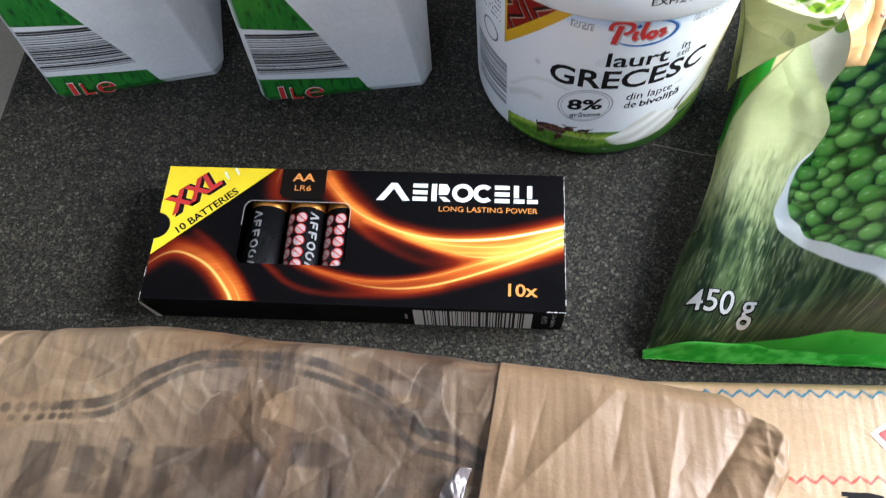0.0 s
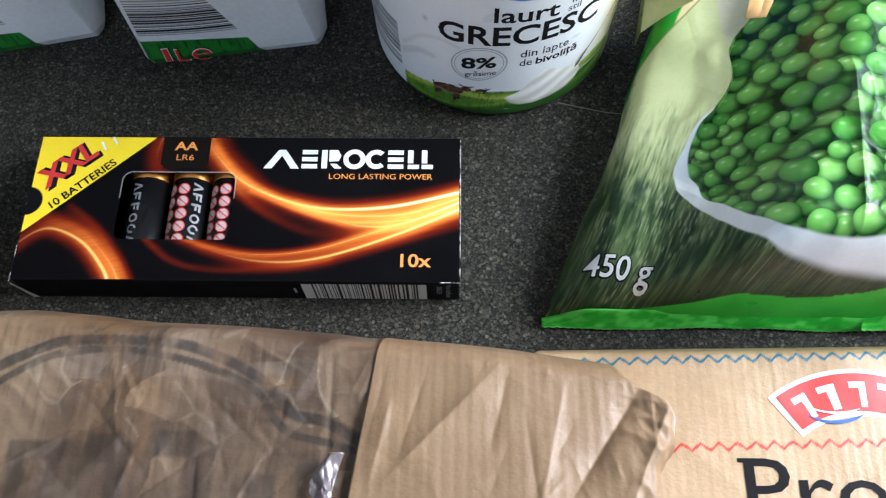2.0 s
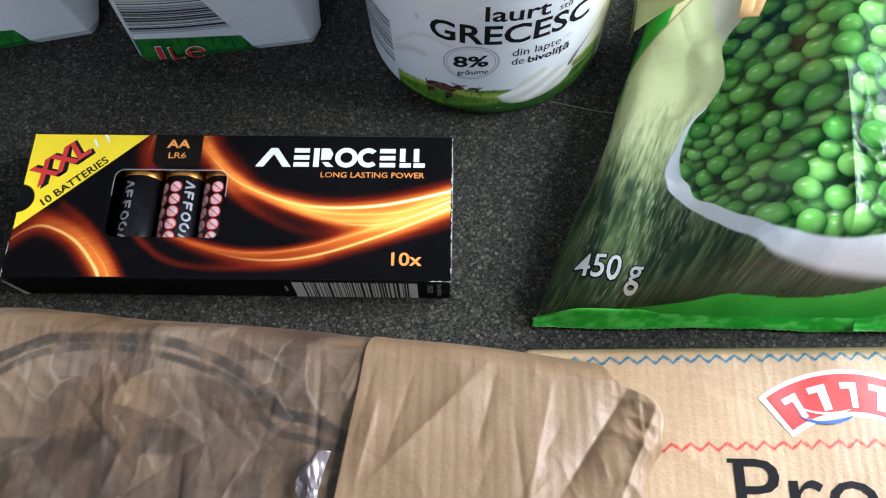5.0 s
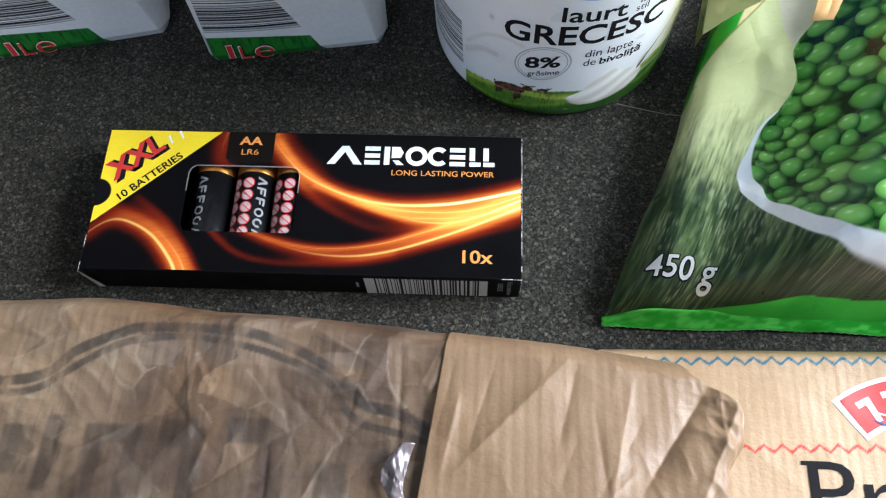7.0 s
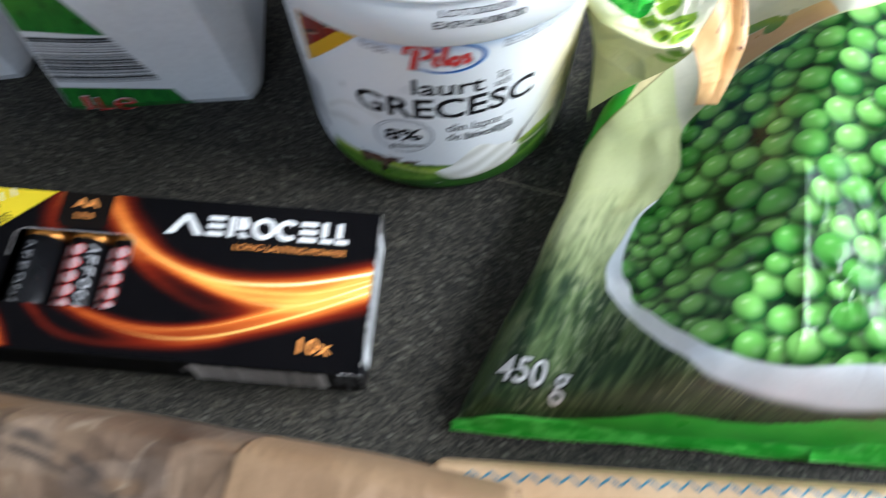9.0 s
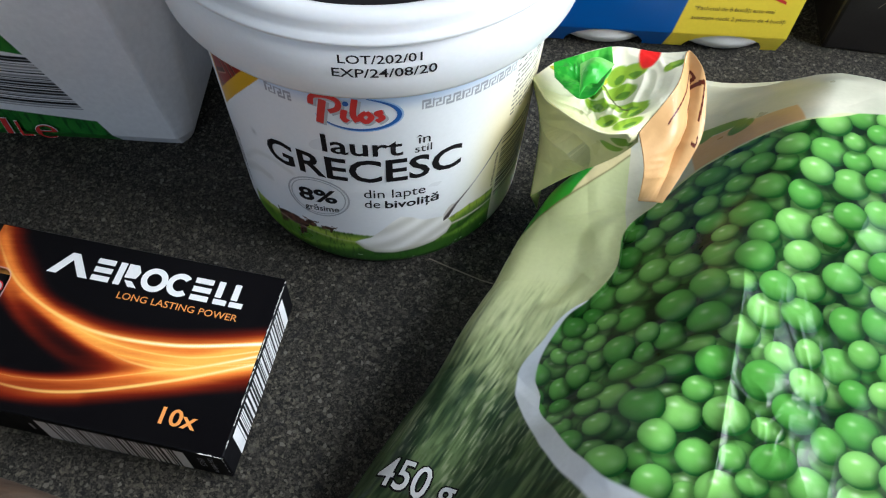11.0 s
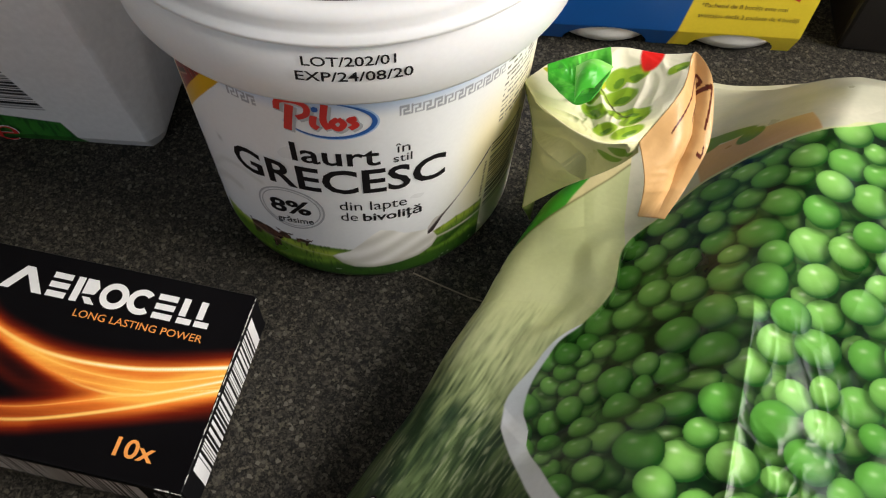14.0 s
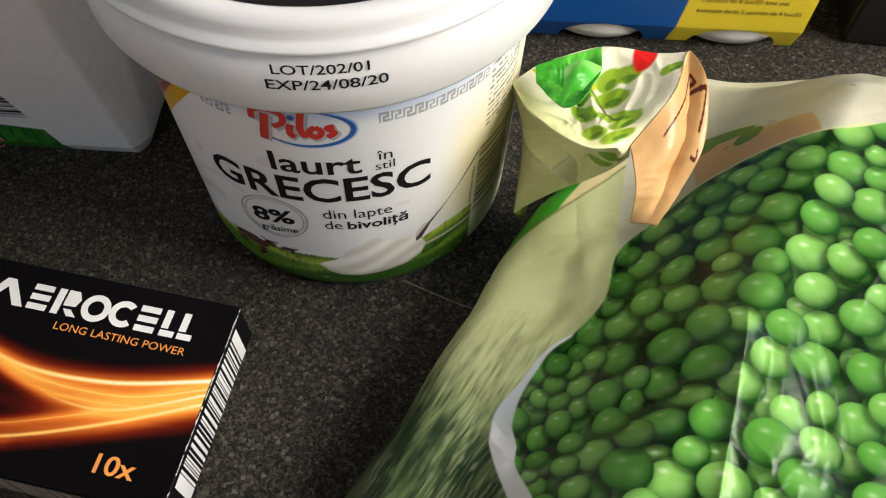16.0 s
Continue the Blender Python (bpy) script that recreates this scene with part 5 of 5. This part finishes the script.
def fan(r0, r1, a0, a1, cx, cy):
    return ring_bm(cx, cy, r0, r1, 30, a0, a1)


on_pack(fan(32.0, 47.0, 54, 127, 271.0, -73.0), "logo_edge", INK_WHITE, 1, "white edge of the fan-shaped logo")
on_pack(fan(33.6, 45.6, 56.5, 124.5, 271.0, -73.0), "logo", INK_RED, 2, "red fan-shaped logo")
letters = []
for k in range(5):
    a = 116 - k * 13
    letters.append(fan(35.4, 43.4, a - 2.6, a + 0.4 + (k % 2), 271.5, -73.5))
    letters.append(fan(41.4, 43.4, a + 0.4, a + 4.2 + (k % 2), 271.5, -73.5))
on_pack(merge(*letters), "logo_letters", INK_WHITE, 3, "white block letters of the logo")
on_pack(crescent(262.6, -36.0, 11.0, 7.4, -140, -40, 1.6), "logo_wave", INK_BLUE, 4)
on_pack(crescent(263.0, -33.4, 11.5, 7.0, -150, -50, 1.0), "logo_wave", INK_WHITE, 5)

# ---- paper bread bag ----
def bag_back(x):
    return -0.0220 - 0.070 * (x - 0.019) * (x > 0.019) - 0.040 * (x - 0.124) * (x > 0.124) - 0.004 * smooth(0.02, -0.05, x) + 0.0004 * np.sin(x * 90)


def loaf(x, y):
    ye = bag_back(x)
    s = np.clip((ye + 0.013 - y) / 0.017, 0, 1)
    z = 0.046 * np.sin(s * np.pi / 2) ** 0.8 + 0.006 * smooth(-0.03, -0.09, y)
    return z


loaf_bag = thing("paper_bread_bag", pose(0, 0, 0), "crumpled brown waxed paper bread bag with faded dark print", "paper bag")
qx, qy = np.meshgrid(np.arange(-0.135, 0.1262, 0.00045), np.arange(-0.165, -0.006, 0.00045), indexing="ij")
qz = loaf(qx, qy)
wr = crumple(qx / 0.026, qy / 0.020, 201)
fine = creases(qx, qy, (-0.13, 0.126, -0.12, -0.02), 230, 211, 0.020, 0.0026)
X, Y = qx * 1000, qy * 1000
tail = smooth(0.6, 0.0, X - (-22 + 0.28 * (Y + 18)))
qz = np.maximum(qz + (0.0011 * wr + 0.0007 * fine) * smooth(0.004, 0.03, qz) * (1 - 0.6 * tail) + 0.0010 * tail, 0.0006)
K = mix(np.ones(qx.shape + (3,)) * lin(158, 126, 98), lin(122, 94, 72), fnoise(qx / 0.016, qy / 0.02, 221, 4))
for seed, at, hue, much in ((231, 0.60, lin(186, 152, 118), 0.5), (233, 0.58, lin(116, 90, 70), 0.5), (235, 0.62, lin(170, 146, 126), 0.5), (237, 0.68, lin(176, 132, 84), 0.5)):
    wx, wy = X + 5 * vnoise(X / 9, Y / 9, seed + 40), Y + 5 * vnoise(X / 9, Y / 9, seed + 50)
    K = mix(K, hue, smooth(at, at + 0.02, vnoise(wx / 22 + wy / 60, wy / 15 - wx / 70, seed)) * much)
# light on the crumple's crests, painted into the colour
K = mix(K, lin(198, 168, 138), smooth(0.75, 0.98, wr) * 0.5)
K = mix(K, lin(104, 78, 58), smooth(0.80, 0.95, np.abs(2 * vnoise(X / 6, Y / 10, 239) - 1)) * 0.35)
rp = random.Random(77)
# crumple facets: lit and shaded polygons painted at random, with pale fold lines
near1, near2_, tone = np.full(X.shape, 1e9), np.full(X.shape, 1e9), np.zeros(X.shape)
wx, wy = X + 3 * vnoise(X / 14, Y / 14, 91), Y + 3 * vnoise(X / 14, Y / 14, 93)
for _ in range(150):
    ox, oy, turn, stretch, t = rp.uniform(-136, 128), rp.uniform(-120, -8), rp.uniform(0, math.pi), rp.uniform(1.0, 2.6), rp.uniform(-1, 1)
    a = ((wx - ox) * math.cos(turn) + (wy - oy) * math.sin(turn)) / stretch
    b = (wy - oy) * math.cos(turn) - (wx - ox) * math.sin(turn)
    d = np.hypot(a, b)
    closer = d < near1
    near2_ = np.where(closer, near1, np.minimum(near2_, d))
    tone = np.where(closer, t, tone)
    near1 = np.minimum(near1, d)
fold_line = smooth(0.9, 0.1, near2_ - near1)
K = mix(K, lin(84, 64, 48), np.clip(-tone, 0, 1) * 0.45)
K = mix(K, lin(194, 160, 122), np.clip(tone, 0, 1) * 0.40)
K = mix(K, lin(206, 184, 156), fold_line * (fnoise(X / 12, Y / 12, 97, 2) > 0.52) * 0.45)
K = mix(K, lin(206, 172, 132), smooth(52, 14, X) * 0.38)
ink = np.zeros(X.shape)
for line, half in (([(-120, -62), (-60, -52), (-5, -47.4), (13.6, -44.6), (21, -37.8), (31, -32.4), (41, -29.6), (67, -30), (82, -34.4), (94, -41), (103, -49.7), (111, -51.5), (122, -57.5)], 1.55), ([(-120, -67), (-60, -56), (-5, -50.6), (12.6, -48.6), (23, -41.4), (32, -35.5), (40, -33), (54, -31.9), (72, -35), (85, -39.5), (93, -44), (98, -51), (103, -55), (114, -57.7), (126, -61)], 1.15)):
    near2, _ = nearness(X, Y, strand(line, 150))
    ink = np.maximum(ink, smooth(half + 0.35, half - 0.35, np.sqrt(near2)))
ink = ink * (0.35 + 0.65 * smooth(0.3, 0.6, fnoise(X / 9, Y / 9, 259, 2)))
for a, b, c, d in ((-6, 3, -76, -60), (8, 17, -74, -61), (19, 24, -78, -58), (31, 36, -80, -61), (30, 46, -65, -60), (41, 45, -80, -62), (50, 60, -66, -58), (57, 62, -82, -60), (68, 80, -64, -57), (78, 84, -80, -60), (92, 100, -78, -68)):
    c, d = c + 2.5, d + 2.5
    ink = np.maximum(ink, 0.8 * smooth(a - 0.7, a + 0.7, X) * smooth(b + 0.7, b - 0.7, X) * smooth(c - 0.7, c + 0.7, Y) * smooth(d + 0.7, d - 0.7, Y))
ink = ink * (0.3 + 0.7 * smooth(0.15, 0.5, fnoise(X / 5, Y / 8, 261, 3))) * (1 - tail)
K = mix(K, lin(92, 70, 54), smooth(0.5, 0.8, fnoise(X * 1.1 + 0.05 * Y, Y * 0.07, 267, 3)) * 0.26)
K = mix(K, lin(196, 164, 130), smooth(0.56, 0.8, fnoise(X * 0.9 + 9, Y * 0.08, 269, 3)) * 0.28)
K = mix(K, lin(46, 46, 48), ink * 0.72)
K = mix(K, mix(np.ones(qx.shape + (3,)) * lin(200, 164, 122), lin(180, 142, 102), fnoise(X / 14, Y / 30, 263, 3)), tail)
# painted shade where the paper drops towards the worktop
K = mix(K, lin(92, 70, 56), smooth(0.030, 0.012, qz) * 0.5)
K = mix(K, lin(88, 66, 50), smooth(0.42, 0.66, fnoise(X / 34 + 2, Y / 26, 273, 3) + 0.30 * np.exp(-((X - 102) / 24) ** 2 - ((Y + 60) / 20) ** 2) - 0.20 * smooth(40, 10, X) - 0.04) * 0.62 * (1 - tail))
K = np.array((1.0, 1.0, 0.98)) * 0.53 * mix(K, K.mean(-1, keepdims=True) * np.ones(3), np.full(K.shape[:2], 0.10))
part("bag_body", grid_mesh("bag_body", np.stack([qx, qy, qz], -1), K, (qy < bag_back(qx) + 0.0122)[:-1, :-1]), WAXED, loaf_bag, "crumpled translucent brown paper with faded print, crumple shading in its colour")

fu, fv = np.meshgrid(np.linspace(0, 1, 200), np.linspace(0, 1, 330), indexing="ij")
fy = -0.165 + fv * (bag_back(0.1245 + 0.080 * fu) + 0.0100 + 0.165)
lefty = 0.1245 + 0.13 * (fy + 0.030)
righty = 0.2040 + 0.0060 * (vnoise(fy / 0.011, fy * 0, 341) - 0.5) + 0.0022 * (vnoise(fy / 0.0035, fy * 0, 343) - 0.5) - 0.007 * smooth(-0.047, -0.037, fy) - 0.0025 * smooth(-0.05, -0.07, fy)
fx = lefty + (righty - lefty) * fu
fz = loaf(np.minimum(fx, 0.2), fy) + 0.0014
fz = fz + (0.0005 * crumple(fx / 0.030 + 3, fy / 0.034, 301) + 0.0005 * creases(fx, fy, (0.12, 0.205, -0.10, -0.03), 46, 311, 0.020, 0.0020)) * smooth(0.006, 0.03, fz)


def fold_at(ax, ay, bx_, by_):
    """Signed distance from the straight line a-b, and a weight that fades past its ends."""
    dx, dy = bx_ - ax, by_ - ay
    far = math.hypot(dx, dy)
    t = ((fx - ax) * dx + (fy - ay) * dy) / far**2
    return ((fx - ax) * dy - (fy - ay) * dx) / far, smooth(-0.1, 0.35, t) * smooth(1.1, 0.7, t)


# one long ridge, two soft pleats and the crushed hollow beside the torn edge
q, w = fold_at(0.1590, -0.0345, 0.1270, -0.0680)
fz = fz + w * (0.0021 * np.exp(-np.clip(-q, 0, 1) / 0.0130) * np.exp(-np.clip(q, 0, 1) / 0.0045))
q, w = fold_at(0.1240, -0.0690, 0.1290, -0.0440)
fz = fz + w * 0.0012 * np.exp(-np.clip(-q, 0, 1) / 0.0050) * np.exp(-np.clip(q, 0, 1) / 0.0022)
q, w = fold_at(0.1765, -0.0340, 0.1630, -0.0900)
fz = fz + w * 0.0011 * np.where(q > 0, np.exp(-q / 0.0120), np.exp(q / 0.0020))
q, w = fold_at(0.1605, -0.0360, 0.1545, -0.0600)
fz = fz - w * 0.0009 * np.where(q > 0, np.exp(-q / 0.0040), np.exp(q / 0.0020))
q, w = fold_at(0.1985, -0.0370, 0.1745, -0.0720)
fz = fz - w * 0.0026 * np.exp(-np.clip(q, 0, 1) / 0.0060) * np.exp(-np.clip(-q, 0, 1) / 0.0030)
q, w = fold_at(0.2050, -0.0400, 0.1880, -0.0760)
fz = fz + w * 0.0018 * np.exp(-np.abs(q) / 0.0026)
fz = fz + 0.0013 * crumple(fx / 0.011, fy / 0.014, 351) * smooth(0.180, 0.200, fx) * smooth(0.02, 0.04, fz)
drop = np.clip((fx - (righty - 0.006)) / 0.006, 0, 1)
fz = fz - 0.020 * drop**2 * smooth(0.006, 0.03, fz)
fz = np.maximum(fz, 0.0135 * (fx > 0.166) + 0.001)
F = mix(np.ones(fx.shape + (3,)) * lin(200, 160, 116), lin(176, 134, 94), fnoise(fx / 0.02, fy / 0.03, 321, 4))
F = mix(F, lin(166, 124, 84), (np.mod(fx * 1000 + 0.6 * np.sin(fy * 70), 1.7) < 0.45) * 0.25)
F = mix(F, lin(232, 222, 208), smooth(0.15, 0.6, drop) * smooth(-0.056, -0.050, fy) * smooth(-0.036, -0.041, fy) * 0.9)
F = mix(F, lin(150, 98, 56), smooth(0.5, 0.75, fnoise(fx / 0.008, fy / 0.008, 333, 3)) * smooth(0.185, 0.198, fx) * smooth(-0.05, -0.058, fy) * 0.6)
F = np.array((0.98, 1.0, 0.98)) * 0.53 * mix(F, F.mean(-1, keepdims=True) * np.ones(3), np.full(F.shape[:2], 0.10))
end = part("folded_end", grid_mesh("folded_end", np.stack([fx, fy, fz], -1), F), KRAFT, loaf_bag, "lighter ribbed kraft paper folded over at the end")
end.modifiers.new("thickness", "SOLIDIFY").thickness = 0.0003
CLEAR = material("clear_film", (0.17, 0.14, 0.14), 0.18, vary=0.2, coat=0.3, coat_rough=0.05, bump=0.0003, bump_scale=240)
tu, tv = np.meshgrid(np.linspace(0, 1, 40), np.linspace(0, 1, 90), indexing="ij")
tx = 0.1120 + 0.0052 * tu + 0.0016 * np.sin(tv * 7) - 0.003 * tv * (1 - tv) + 0.0012 * (tu - 0.5) * np.sin(tv * 11)
ty = -0.0860 + 0.0255 * tv
tz = loaf(tx, ty) + 0.0022 + 0.0013 * crumple(tx / 0.0045, ty / 0.0060, 361) + 0.0010 * np.sin(tu * math.pi)
strip = part("plastic_strip", grid_mesh("plastic_strip", np.stack([tx, ty, tz], -1)), CLEAR, loaf_bag, "shiny crinkled strip of clear film")
strip.modifiers.new("thickness", "SOLIDIFY").thickness = 0.0002

# ---- multipack sleeve ----
sleeve = thing("yoghurt_multipack", pose(0.2952, 0.1970, 0, 0, 0, 9.0), "blue and yellow cardboard sleeve holding white cups", "multipack")
W = 0.150
su, sz = np.meshgrid(np.linspace(-W, 0, 520), np.linspace(0.0006, 0.070, 240), indexing="ij")
depth = 0.004 * np.clip(1 - sz / 0.010, 0, 1)
S = mix(np.ones(su.shape + (3,)) * lin(16, 84, 160), lin(240, 214, 58), smooth(-0.0003, 0.0003, su + 0.0405 + 0.12 * (0.03 - sz)))
S = mix(S, lin(250, 226, 60), (sz < 0.010) * (su > -0.042) * 0.8)
cut = np.zeros(su.shape, bool)
for c in (-0.0670, -0.0215, -0.1125):
    cut |= ((su - c) / 0.0150) ** 2 + ((sz - 0.0005) / 0.0092) ** 2 < 1
part("front_panel", grid_mesh("front_panel", np.stack([su, depth, sz], -1), S, ~cut[:-1, :-1]), SLEEVE, sleeve, "printed blue and yellow front")
part("end_panel", box_bm(-0.0006, 0.0, 0.0045, 0.064, 0.0006, 0.070), YELLOW_INK, sleeve, "yellow end")
part("top_panel", box_bm(-W, 0, 0.0005, 0.064, 0.0695, 0.0702), INK_BLUE, sleeve)
part("back_panel", box_bm(-W, 0, 0.0634, 0.064, 0.0006, 0.0695), INK_BLUE, sleeve)
for c in (-0.0670, -0.0215, -0.1125):
    cup = lathe_bm([(0.0, 0.0), (0.020, 0.0), (0.0247, 0.0015), (0.0257, 0.0050), (0.0240, 0.0100), (0.0235, 0.060)], 48)
    bmesh.ops.translate(cup, verts=cup.verts[:], vec=(c, 0.0262, 0.0008))
    part("cup", cup, CUP_WHITE, sleeve, "white plastic cup")


def on_sleeve(bm, name, mat):
    for v in bm.verts:
        v.co = (v.co.x * MM, -0.0002, v.co.y * MM)
    return part(name, bm, mat, sleeve)


on_sleeve(text_bm("*Pachetul de 8 bucăți este mai", -38.0, -9.0, 21.0, 23.6), "offer_line", INK_BROWN)
on_sleeve(text_bm("avantajos decât 2 pachete de 4 bucăți", -38.0, -3.5, 16.6, 19.2), "offer_line", INK_BROWN)
on_sleeve(slanted(text_bm("A", 0, 6.5, 0, 6.5, 0.02), -6.5, 26.0, 90), "large_letter", INK_RED)

# ---- dark packet ----
dark = thing("dark_packet", pose(0.3120, 0.2068, 0, 0, 0, 4), "black packet with thin gold strokes standing behind the peas", "packet")
part("carton", box_bm(0, 0.085, 0, 0.06, 0, 0.085, 0.0015), BLACK_BOX, dark)
stroke = bmesh.new()
line = strand([(12, 22), (16, 27), (22, 25), (27, 31), (34, 26), (40, 30)], 40)
for (ax, ay), (bx_, by_) in zip(line, line[1:]):
    stroke.faces.new([stroke.verts.new((x * MM, -0.0003, z * MM)) for x, z in ((ax, ay - 0.3), (bx_, by_ - 0.3), (bx_, by_ + 0.3), (ax, ay + 0.3))])
part("ornament", stroke, GOLD_INK, dark, "thin gold strokes")
